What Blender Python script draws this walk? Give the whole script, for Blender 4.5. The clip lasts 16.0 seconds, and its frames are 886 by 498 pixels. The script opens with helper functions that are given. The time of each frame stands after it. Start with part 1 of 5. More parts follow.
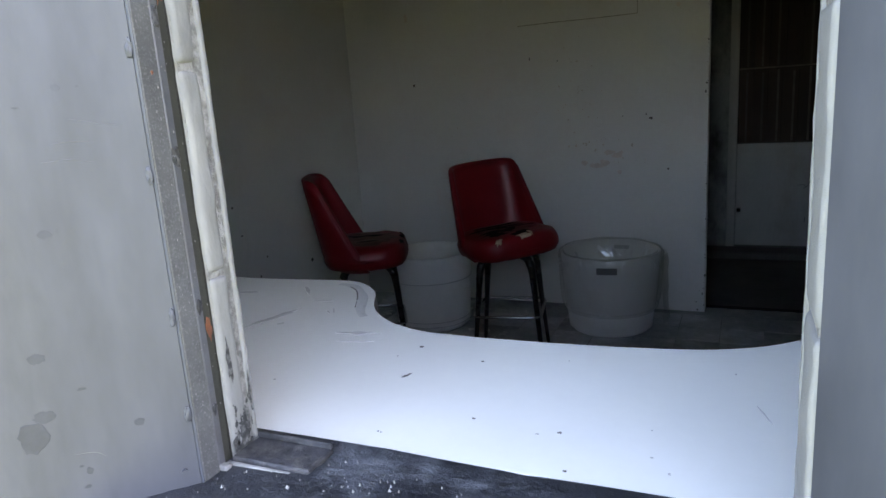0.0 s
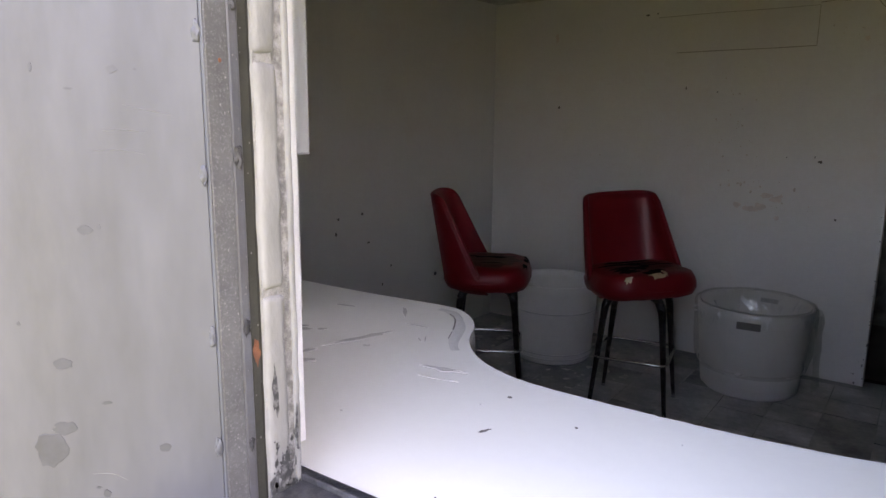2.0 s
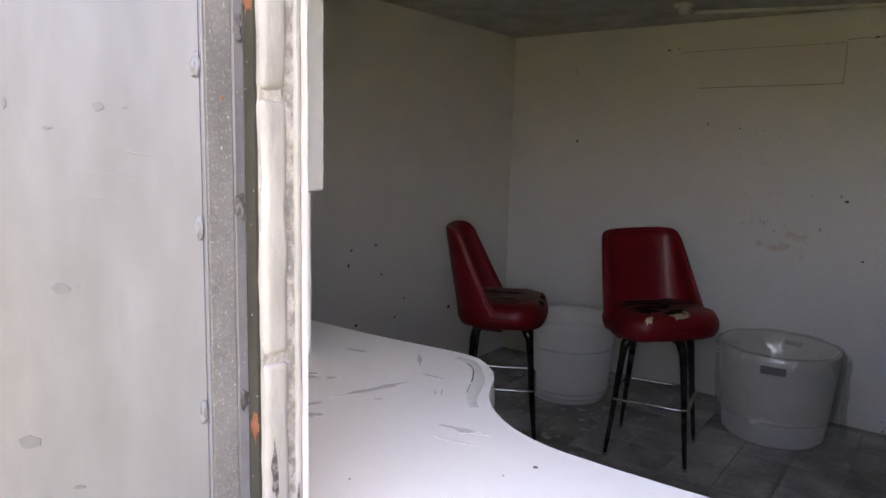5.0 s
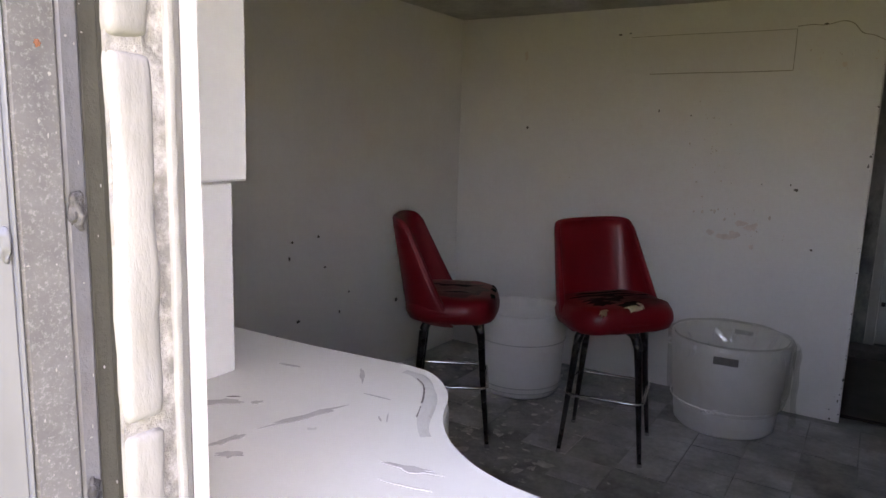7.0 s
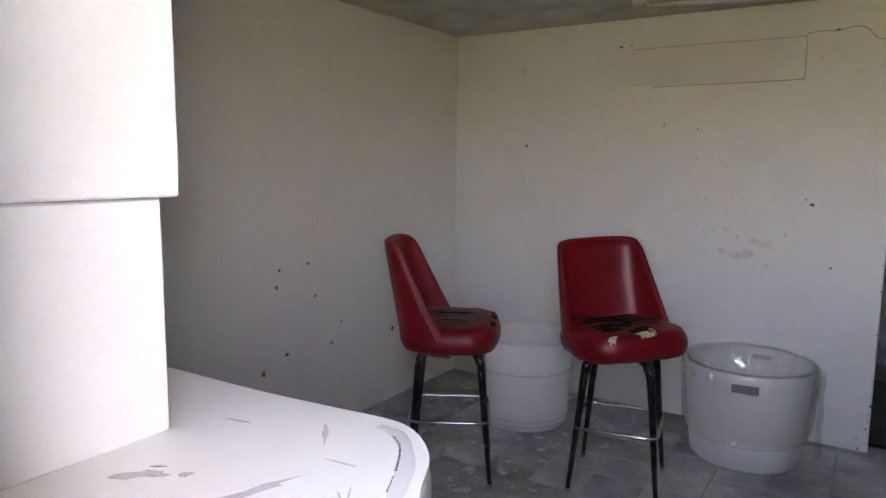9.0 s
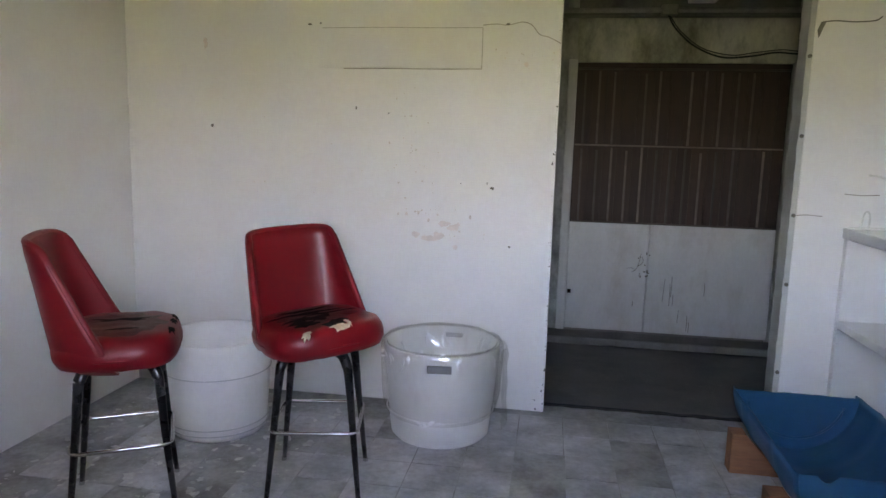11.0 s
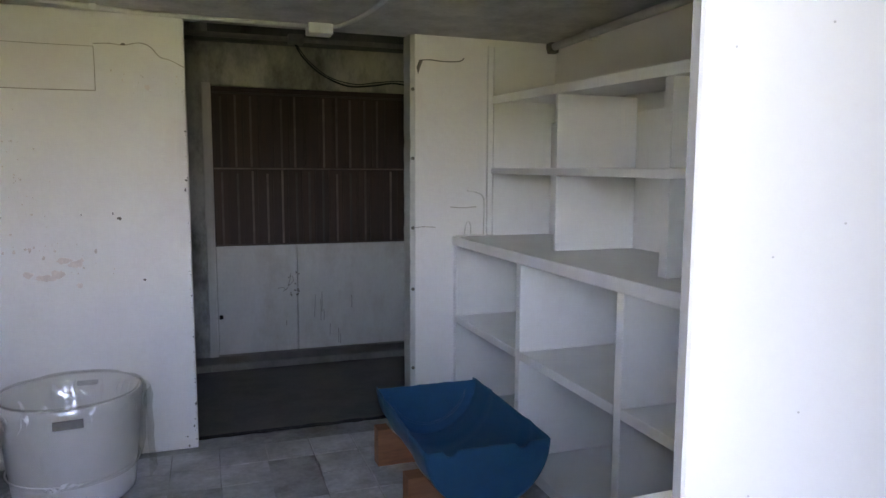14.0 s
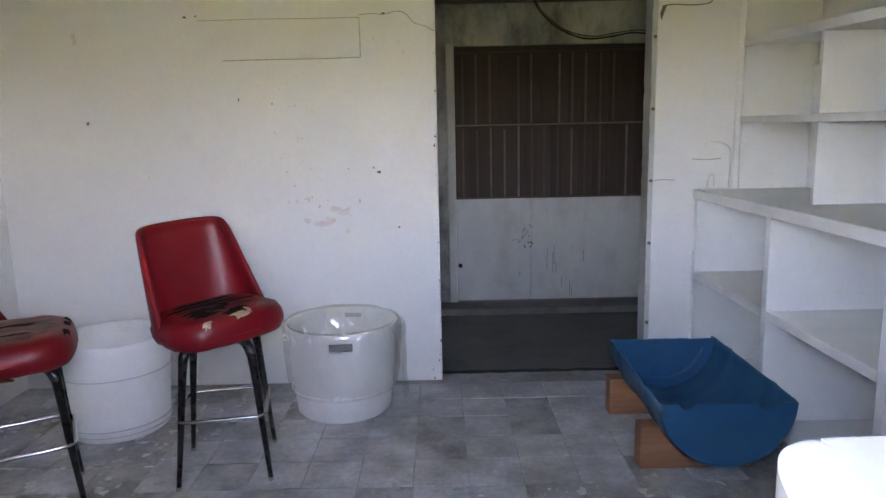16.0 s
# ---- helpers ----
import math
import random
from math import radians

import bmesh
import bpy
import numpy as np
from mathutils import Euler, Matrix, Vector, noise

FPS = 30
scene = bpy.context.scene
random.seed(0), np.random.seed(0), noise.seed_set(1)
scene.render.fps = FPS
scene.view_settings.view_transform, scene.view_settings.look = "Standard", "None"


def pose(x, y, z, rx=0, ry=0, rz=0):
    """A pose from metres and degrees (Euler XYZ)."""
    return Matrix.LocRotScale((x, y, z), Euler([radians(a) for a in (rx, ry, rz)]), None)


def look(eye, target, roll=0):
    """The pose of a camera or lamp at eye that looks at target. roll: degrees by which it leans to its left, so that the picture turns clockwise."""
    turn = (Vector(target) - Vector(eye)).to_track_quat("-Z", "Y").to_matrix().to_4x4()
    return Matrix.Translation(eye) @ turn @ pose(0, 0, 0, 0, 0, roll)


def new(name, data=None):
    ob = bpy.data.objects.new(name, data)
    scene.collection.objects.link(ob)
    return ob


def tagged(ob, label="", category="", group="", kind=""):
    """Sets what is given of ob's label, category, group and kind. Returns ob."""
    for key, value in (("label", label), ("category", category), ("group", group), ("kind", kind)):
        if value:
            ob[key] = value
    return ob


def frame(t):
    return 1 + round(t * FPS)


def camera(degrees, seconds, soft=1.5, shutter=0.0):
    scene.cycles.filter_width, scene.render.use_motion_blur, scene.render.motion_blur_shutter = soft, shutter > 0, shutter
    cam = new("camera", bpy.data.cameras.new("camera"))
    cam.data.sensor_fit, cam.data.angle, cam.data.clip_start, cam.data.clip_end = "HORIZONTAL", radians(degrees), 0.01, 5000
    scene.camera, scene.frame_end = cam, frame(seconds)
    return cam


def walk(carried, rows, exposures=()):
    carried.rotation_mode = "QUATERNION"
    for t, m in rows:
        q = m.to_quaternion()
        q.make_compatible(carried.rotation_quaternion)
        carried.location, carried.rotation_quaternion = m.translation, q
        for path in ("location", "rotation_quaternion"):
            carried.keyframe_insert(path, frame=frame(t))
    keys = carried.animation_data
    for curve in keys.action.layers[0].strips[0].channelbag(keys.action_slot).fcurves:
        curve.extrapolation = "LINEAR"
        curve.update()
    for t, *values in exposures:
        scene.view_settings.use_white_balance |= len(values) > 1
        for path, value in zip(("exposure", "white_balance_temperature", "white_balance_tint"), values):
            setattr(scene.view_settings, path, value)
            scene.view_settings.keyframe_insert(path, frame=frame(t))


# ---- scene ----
cam = camera(66.2, 16.0)
PATH = [
    (0, (0.088, 0.295, 1.431), (-0.722, 2.07, 0.989), -3.9),
    (0.5, (0.073, 0.361, 1.422), (-0.895, 2.058, 0.996), -3.1),
    (1, (0.092, 0.395, 1.423), (-0.996, 2.018, 0.999), -2.2),
    (1.5, (0.082, 0.411, 1.425), (-1.046, 2.012, 1.018), -0.7),
    (2, (0.069, 0.427, 1.423), (-1.082, 2.019, 1.047), 0.5),
    (2.5, (0.069, 0.443, 1.44), (-1.1, 2.033, 1.116), 1.0),
    (3, (0.057, 0.452, 1.442), (-1.126, 2.038, 1.147), 1.5),
    (3.5, (0.028, 0.472, 1.444), (-1.178, 2.043, 1.169), 1.3),
    (4, (0.004, 0.486, 1.436), (-1.181, 2.067, 1.126), 2.1),
    (4.2, (0.013, 0.479, 1.438), (-1.168, 2.062, 1.126), 1.8),
    (6.3, (-0.038, 0.564, 1.437), (-1.232, 2.146, 1.171), 1.5),
    (6.5, (-0.057, 0.587, 1.434), (-1.222, 2.188, 1.153), 1.6),
    (7, (-0.085, 0.618, 1.432), (-1.144, 2.283, 1.105), 1.8),
    (7.5, (-0.064, 0.601, 1.439), (-1.115, 2.269, 1.104), 1.1),
    (8, (-0.072, 0.622, 1.443), (-1.231, 2.229, 1.175), 0.4),
    (8.2, (-0.096, 0.651, 1.436), (-1.263, 2.254, 1.175), 0.5),
    (10.3, (-0.188, 1.02, 1.38), (-0.803, 2.901, 1.09), 1.5),
    (10.5, (-0.19, 1.033, 1.384), (-0.714, 2.939, 1.083), 1.7),
    (11, (-0.149, 1.033, 1.411), (-0.451, 2.988, 1.119), 1.6),
    (11.5, (-0.105, 1.032, 1.415), (-0.164, 3.014, 1.149), 1.5),
    (12, (-0.06, 1.026, 1.417), (0.15, 2.999, 1.171), 1.6),
    (12.5, (-0.045, 1.016, 1.426), (0.348, 2.962, 1.183), 1.3),
    (13, (-0.04, 0.999, 1.43), (0.508, 2.908, 1.193), 1.0),
    (13.5, (-0.039, 0.983, 1.434), (0.595, 2.867, 1.211), 0.6),
    (14, (-0.046, 0.96, 1.431), (0.608, 2.838, 1.213), 0.2),
    (14.5, (-0.063, 0.94, 1.43), (0.521, 2.838, 1.192), -0.2),
    (15, (-0.082, 0.915, 1.423), (0.322, 2.853, 1.142), -0.6),
    (15.5, (-0.107, 0.893, 1.416), (0.064, 2.86, 1.099), -1.1),
    (16, (-0.113, 0.862, 1.412), (-0.11, 2.834, 1.077), -1.2),
]
EXPOSURES = [
    (0.0, 4.3, 7700, 14),
    (0.5, 4.46, 7800, 15),
    (1.0, 4.48, 8450, 21),
    (1.5, 4.48, 9050, 24),
    (2.5, 4.78, 9100, 26),
    (3.5, 4.92, 9150, 26),
    (6.5, 5.0, 9250, 28),
    (7.0, 5.27, 9250, 28),
    (7.5, 5.59, 9250, 28),
    (8.2, 5.67, 9200, 28),
    (10.3, 7.07, 8450, 25),
    (11.5, 6.87, 8400, 23),
    (12.0, 6.99, 8350, 22),
    (12.5, 7.0, 8350, 23),
    (13.0, 6.92, 8250, 25),
    (13.5, 6.5, 8200, 26),
    (15.0, 6.7, 8250, 26),
    (16.0, 7.02, 8100, 26),
]
walk(cam, [(t, look(e, g, r)) for t, e, g, r in PATH], EXPOSURES)

# ---------------------------------------------------------------- light
world = bpy.data.worlds.new("world")
scene.world = world
world.use_nodes = True
wn = world.node_tree.nodes
sky = wn.new("ShaderNodeTexSky")
sky.sky_type = 'NISHITA'
sky.sun_disc = False
sky.sun_elevation = radians(48)
sky.sun_rotation = radians(55)
sky.dust_density = 3.0
sky.air_density = 0.7
wn["Background"].inputs["Strength"].default_value = 0.15
world.node_tree.links.new(sky.outputs[0], wn["Background"].inputs["Color"])

sun_data = bpy.data.lights.new("sun", 'SUN')
sun_data.energy = 2.1
sun_data.angle = radians(0.5)
sun_data.color = (1.0, 0.95, 0.86)
sun = new("sun", sun_data)
# the sun stands behind the building, so the window wall lies in its own shade
sun.matrix_world = look((8.2, 5.7, 11.1), (0, 0, 0))


# ---------------------------------------------------------------- materials
def mat(name, base, rough=0.6, metal=0.0, var=0.12, scale=6.0, fine=60.0, bump=0.15, bumpscale=40.0,
        stain=None, stain_amt=0.0, stain_scale=2.5, coat=0.0, per_object=0.0, spec=0.5, stretch=(1, 1, 1)):
    """Procedural surface: two scales of tone, an optional stain colour and fine relief."""
    m = bpy.data.materials.new(name)
    m.use_nodes = True
    n, l = m.node_tree.nodes, m.node_tree.links
    bs = n["Principled BSDF"]
    geo = n.new("ShaderNodeNewGeometry")
    mp = n.new("ShaderNodeMapping")
    mp.inputs["Scale"].default_value = stretch
    l.new(geo.outputs["Position"], mp.inputs["Vector"])

    def noise_tex(sc, detail=5.0, rgh=0.6):
        t = n.new("ShaderNodeTexNoise")
        t.inputs["Scale"].default_value = sc
        t.inputs["Detail"].default_value = detail
        t.inputs["Roughness"].default_value = rgh
        l.new(mp.outputs[0], t.inputs["Vector"])
        return t

    big, small = noise_tex(scale), noise_tex(fine, 3.0)
    mix = n.new("ShaderNodeMath")
    mix.operation = 'MULTIPLY_ADD'
    l.new(small.outputs["Fac"], mix.inputs[0])
    mix.inputs[1].default_value = 0.45
    l.new(big.outputs["Fac"], mix.inputs[2])
    ramp = n.new("ShaderNodeMapRange")
    ramp.inputs["From Min"].default_value = 0.45
    ramp.inputs["From Max"].default_value = 1.0
    ramp.inputs["To Min"].default_value = 1.0 - var
    ramp.inputs["To Max"].default_value = 1.0 + var * 0.6
    l.new(mix.outputs[0], ramp.inputs["Value"])
    value = ramp.outputs[0]
    if per_object:
        info = n.new("ShaderNodeObjectInfo")
        pr = n.new("ShaderNodeMapRange")
        pr.inputs["To Min"].default_value = 1.0 - per_object
        pr.inputs["To Max"].default_value = 1.0 + per_object
        l.new(info.outputs["Random"], pr.inputs["Value"])
        mu = n.new("ShaderNodeMath")
        mu.operation = 'MULTIPLY'
        l.new(value, mu.inputs[0])
        l.new(pr.outputs[0], mu.inputs[1])
        value = mu.outputs[0]
    tone = n.new("ShaderNodeVectorMath")
    tone.operation = 'SCALE'
    tone.inputs[0].default_value = base
    l.new(value, tone.inputs["Scale"])
    colour = tone.outputs[0]
    if stain:
        st = noise_tex(stain_scale, 8.0, 0.68)
        sr = n.new("ShaderNodeMapRange")
        sr.inputs["From Min"].default_value = 0.56 - 0.12 * stain_amt
        sr.inputs["From Max"].default_value = 0.74
        sr.inputs["To Max"].default_value = min(1.0, stain_amt)
        l.new(st.outputs["Fac"], sr.inputs["Value"])
        cm = n.new("ShaderNodeMix")
        cm.data_type = 'RGBA'
        l.new(sr.outputs[0], cm.inputs["Factor"])
        l.new(colour, cm.inputs["A"])
        cm.inputs["B"].default_value = (*stain, 1)
        colour = cm.outputs["Result"]
    l.new(colour, bs.inputs["Base Color"])
    rr = n.new("ShaderNodeMapRange")
    rr.inputs["To Min"].default_value = max(0.02, rough - 0.12)
    rr.inputs["To Max"].default_value = min(1.0, rough + 0.12)
    l.new(big.outputs["Fac"], rr.inputs["Value"])
    l.new(rr.outputs[0], bs.inputs["Roughness"])
    bs.inputs["Metallic"].default_value = metal
    bs.inputs["Coat Weight"].default_value = coat
    bs.inputs["Specular IOR Level"].default_value = spec
    if bump:
        bt = noise_tex(bumpscale, 6.0, 0.65)
        bp = n.new("ShaderNodeBump")
        bp.inputs["Strength"].default_value = bump
        bp.inputs["Distance"].default_value = 0.01
        l.new(bt.outputs["Fac"], bp.inputs["Height"])
        l.new(bp.outputs[0], bs.inputs["Normal"])
    return m


# Stain hue holds the walls' pinkish light tint along with real warm blotches.
M_WALL = mat("painted_masonry", (0.84, 0.832, 0.815), 0.62, var=0.06, scale=1.6, bump=0.12, bumpscale=22,
             stain=(0.70, 0.59, 0.53), stain_amt=0.32, stain_scale=1.6)


def add_courses(m, depth):
    """Faint block courses under the paint, as relief only."""
    n, l = m.node_tree.nodes, m.node_tree.links
    geo = n.new("ShaderNodeNewGeometry")
    sep = n.new("ShaderNodeSeparateXYZ")
    l.new(geo.outputs["Position"], sep.inputs[0])
    ad = n.new("ShaderNodeMath")
    l.new(sep.outputs["X"], ad.inputs[0])
    l.new(sep.outputs["Y"], ad.inputs[1])
    co = n.new("ShaderNodeCombineXYZ")
    l.new(ad.outputs[0], co.inputs["X"])
    l.new(sep.outputs["Z"], co.inputs["Y"])
    br = n.new("ShaderNodeTexBrick")
    br.inputs["Scale"].default_value = 1.0
    br.inputs["Brick Width"].default_value = 0.406
    br.inputs["Row Height"].default_value = 0.203
    br.inputs["Mortar Size"].default_value = 0.007
    br.inputs["Mortar Smooth"].default_value = 1.0
    l.new(co.outputs[0], br.inputs["Vector"])
    bp = n.new("ShaderNodeBump")
    bp.invert = True
    bp.inputs["Strength"].default_value = depth
    bp.inputs["Distance"].default_value = 0.004
    l.new(br.outputs["Fac"], bp.inputs["Height"])
    bs = n["Principled BSDF"]
    old = bs.inputs["Normal"].links[0].from_socket
    l.new(old, bp.inputs["Normal"])
    l.new(bp.outputs[0], bs.inputs["Normal"])


add_courses(M_WALL, 0.045)
# White paint with its colour darkened to offset the direct skylight.
M_WALL_OUT = mat("chalky_block_paint_dimmed", (0.265, 0.259, 0.25), 0.75, var=0.2, scale=22, bump=0.25, bumpscale=45,
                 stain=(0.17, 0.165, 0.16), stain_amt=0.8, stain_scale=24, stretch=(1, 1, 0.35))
M_CEIL = mat("ceiling_paint", (0.60, 0.59, 0.55), 0.85, var=0.30, scale=5.0, fine=45, bump=0.6, bumpscale=45,
             stain=(0.30, 0.30, 0.25), stain_amt=0.6, stain_scale=3.5)
M_FLOOR = mat("worn_concrete", (0.43, 0.43, 0.43), 0.6, var=0.42, scale=3.6, fine=38, bump=0.35, bumpscale=35,
              stain=(0.13, 0.125, 0.12), stain_amt=0.95, stain_scale=4.2)
M_TILE = mat("worn_floor_tile", (0.555, 0.555, 0.57), 0.5, var=0.45, scale=5.0, fine=38, bump=0.25, bumpscale=30,
             stain=(0.19, 0.185, 0.18), stain_amt=0.9, stain_scale=1.7, per_object=0.06)
M_FLAKE = mat("pale_floor_residue", (0.70, 0.70, 0.68), 0.8, var=0.3, scale=14, bump=0.5, bumpscale=60,
              stain=(0.25, 0.24, 0.23), stain_amt=0.6, stain_scale=12)
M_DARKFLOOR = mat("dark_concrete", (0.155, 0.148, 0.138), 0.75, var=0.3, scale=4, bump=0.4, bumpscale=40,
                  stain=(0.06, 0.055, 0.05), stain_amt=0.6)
M_SOOTFLOOR = mat("black_joint_dirt", (0.030, 0.028, 0.026), 0.9, var=0.6, scale=30, bump=0.8, bumpscale=90,
                  stain=(0.16, 0.155, 0.14), stain_amt=0.6, stain_scale=35)
# Dark, strongly mottled tone for the concrete of the passage.
M_CONC = mat("dark_mottled_concrete", (0.22, 0.215, 0.20), 0.8, var=0.35, scale=6, bump=0.5, bumpscale=50,
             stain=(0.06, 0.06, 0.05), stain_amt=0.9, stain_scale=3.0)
M_SILL = mat("dirty_sill_concrete", (0.026, 0.029, 0.037), 0.5, var=0.6, scale=14, bump=0.7, bumpscale=70,
             stain=(0.22, 0.235, 0.26), stain_amt=0.6, stain_scale=13)
M_MOSSY = mat("stained_header", (0.56, 0.56, 0.49), 0.85, var=0.3, scale=5, bump=0.4, bumpscale=30,
              stain=(0.07, 0.075, 0.05), stain_amt=1.0, stain_scale=4.0, stretch=(1, 1, 0.5))
M_LAMINATE = mat("white_laminate", (0.80, 0.795, 0.755), 0.32, var=0.03, scale=5, bump=0.03, bumpscale=20,
                 stain=(0.60, 0.58, 0.55), stain_amt=0.12, stain_scale=5)
M_SCUFF = mat("scuffed_laminate", (0.52, 0.50, 0.485), 0.6, var=0.15, scale=30, bump=0.1)
M_SHELF = mat("white_shelf_paint", (0.82, 0.82, 0.805), 0.42, var=0.05, scale=5, bump=0.06, bumpscale=25,
              stain=(0.60, 0.57, 0.50), stain_amt=0.15, stain_scale=3)
# White board paint taken down to grey, offsetting the strong window light on it.
M_BOARD = mat("white_board_paint_dimmed", (0.345, 0.335, 0.318), 0.5, var=0.03, scale=5, bump=0.04, bumpscale=25)
M_GALV = mat("weathered_sheet_metal", (0.067, 0.070, 0.084), 0.5, metal=0.0, var=0.45, scale=7, fine=24, bump=0.06,
             bumpscale=14, stain=(0.092, 0.094, 0.103), stain_amt=0.6, stain_scale=5, stretch=(1, 1, 0.3))
M_SPECK = mat("speckled_angle_iron", (0.115, 0.115, 0.118), 0.5, metal=0.1, var=0.35, scale=16, fine=90, bump=0.08,
              bumpscale=120, stain=(0.55, 0.55, 0.55), stain_amt=0.3, stain_scale=500)
M_STEELBLUE = mat("blue_grey_steel", (0.145, 0.148, 0.163), 0.5, metal=0.4, var=0.25, scale=12, bump=0.2, bumpscale=60,
                  stain=(0.12, 0.10, 0.09), stain_amt=0.6, stain_scale=9)
# Near-black for a strip that paints the shaded gap beside the jamb.
M_DARKGAP = mat("shadow_gap_black", (0.020, 0.019, 0.014), 0.7, var=0.3, scale=20, bump=0.3, bumpscale=80)
# Olive steel, its colour darkened for the shade of the recess.
M_OLIVE = mat("olive_steel_darkened", (0.042, 0.041, 0.033), 0.6, var=0.4, scale=14, bump=0.2, bumpscale=80)
M_RUST = mat("rust", (0.20, 0.075, 0.04), 0.85, var=0.4, scale=40, bump=0.5, bumpscale=120)
M_VINYL = mat("red_vinyl", (0.205, 0.006, 0.010), 0.41, var=0.16, scale=5, fine=120, bump=0.12, bumpscale=160,
              stain=(0.10, 0.008, 0.010), stain_amt=0.25, stain_scale=6, coat=0.05, spec=0.35)
M_TORN = mat("blackened_vinyl", (0.016, 0.013, 0.012), 0.9, var=0.4, scale=30, bump=0.5, bumpscale=90, spec=0.15)
M_WORNVINYL = mat("darkened_vinyl", (0.095, 0.013, 0.013), 0.4, var=0.4, scale=9, fine=60, bump=0.2, bumpscale=90,
                  stain=(0.025, 0.012, 0.011), stain_amt=0.8, stain_scale=9, spec=0.25)
M_FOAM = mat("torn_foam", (0.62, 0.50, 0.36), 0.95, var=0.25, scale=50, bump=0.8, bumpscale=180)
M_BLACK = mat("black_enamel", (0.012, 0.012, 0.013), 0.28, var=0.3, scale=20, bump=0.03)
M_CHROME = mat("worn_chrome", (0.62, 0.62, 0.63), 0.22, metal=1.0, var=0.15, scale=30, bump=0.04)
M_TUB = mat("white_tub_plastic", (0.88, 0.875, 0.86), 0.38, var=0.06, scale=6, bump=0.04,
            stain=(0.55, 0.50, 0.42), stain_amt=0.2, stain_scale=5)
M_TUBLINE = mat("grey_tub_band", (0.58, 0.58, 0.57), 0.5, var=0.15, scale=20, bump=0.05)
M_TAG = mat("grey_tag", (0.22, 0.21, 0.20), 0.55, var=0.15, scale=40, bump=0.02)
M_BLUE = mat("blue_drum_plastic", (0.005, 0.098, 0.190), 0.42, var=0.12, scale=5, fine=70, bump=0.06, bumpscale=30,
             stain=(0.02, 0.15, 0.24), stain_amt=0.35, stain_scale=7)
M_WOOD = mat("cut_lumber", (0.34, 0.15, 0.07), 0.7, var=0.25, scale=9, bump=0.25, bumpscale=50,
             stain=(0.12, 0.055, 0.03), stain_amt=0.6, stain_scale=11, stretch=(0.3, 2.0, 2.0))
M_BROWN = mat("dark_brown_slats", (0.048, 0.026, 0.018), 0.65, var=0.35, scale=8, bump=0.25, bumpscale=40,
              stretch=(3, 3, 0.4), per_object=0.18)
M_BATTEN = mat("brown_battens", (0.115, 0.092, 0.080), 0.7, var=0.45, scale=10, bump=0.2, per_object=0.65)
M_DOORWHITE = mat("aged_door_paint", (0.55, 0.55, 0.53), 0.6, var=0.12, scale=4, bump=0.1,
                  stain=(0.30, 0.24, 0.17), stain_amt=0.5, stain_scale=3, stretch=(1, 1, 0.5))
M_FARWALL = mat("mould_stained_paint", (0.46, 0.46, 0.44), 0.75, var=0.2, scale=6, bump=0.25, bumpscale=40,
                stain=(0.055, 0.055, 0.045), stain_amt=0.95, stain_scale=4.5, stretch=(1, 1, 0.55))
M_FLECK = mat("flaked_paint_stain", (0.73, 0.66, 0.60), 0.85, var=0.25, scale=60, bump=0.0)
M_PIPE = mat("painted_conduit", (0.72, 0.72, 0.69), 0.5, var=0.1, scale=15, bump=0.05)
M_GREYPIPE = mat("old_grey_pipe", (0.30, 0.30, 0.27), 0.6, var=0.25, scale=15, bump=0.1)
M_CABLE = mat("black_cable", (0.018, 0.018, 0.018), 0.5, var=0.2, scale=20, bump=0.0)
M_MARK = mat("dark_scar", (0.17, 0.155, 0.14), 0.9, var=0.4, scale=60, bump=0.3)
M_CRACK = mat("hairline_crack", (0.42, 0.37, 0.31), 0.9, var=0.4, scale=60, bump=0.0)
M_PATCH = mat("bare_plaster", (0.80, 0.725, 0.68), 0.85, var=0.15, scale=25, bump=0.4, bumpscale=60)


def vary_islands(m, lo, hi):
    """Each loose piece of a joined mesh takes its own tone."""
    n, l = m.node_tree.nodes, m.node_tree.links
    geo = n.new("ShaderNodeNewGeometry")
    mr = n.new("ShaderNodeMapRange")
    mr.inputs["To Min"].default_value = lo
    mr.inputs["To Max"].default_value = hi
    l.new(geo.outputs["Random Per Island"], mr.inputs["Value"])
    sc = n.new("ShaderNodeVectorMath")
    sc.operation = 'SCALE'
    col = n["Principled BSDF"].inputs["Base Color"]
    l.new(col.links[0].from_socket, sc.inputs[0])
    l.new(mr.outputs[0], sc.inputs["Scale"])
    l.new(sc.outputs[0], col)


vary_islands(M_FLAKE, 0.6, 1.1)
M_GRASS = mat("grass_ground", (0.107, 0.131, 0.047), 0.95, var=0.4, scale=0.5, fine=12, bump=0.6, bumpscale=20,
              stain=(0.18, 0.16, 0.08), stain_amt=0.35, stain_scale=0.4)
M_ROOF = mat("roof_felt", (0.12, 0.12, 0.12), 0.9, var=0.2, scale=3)


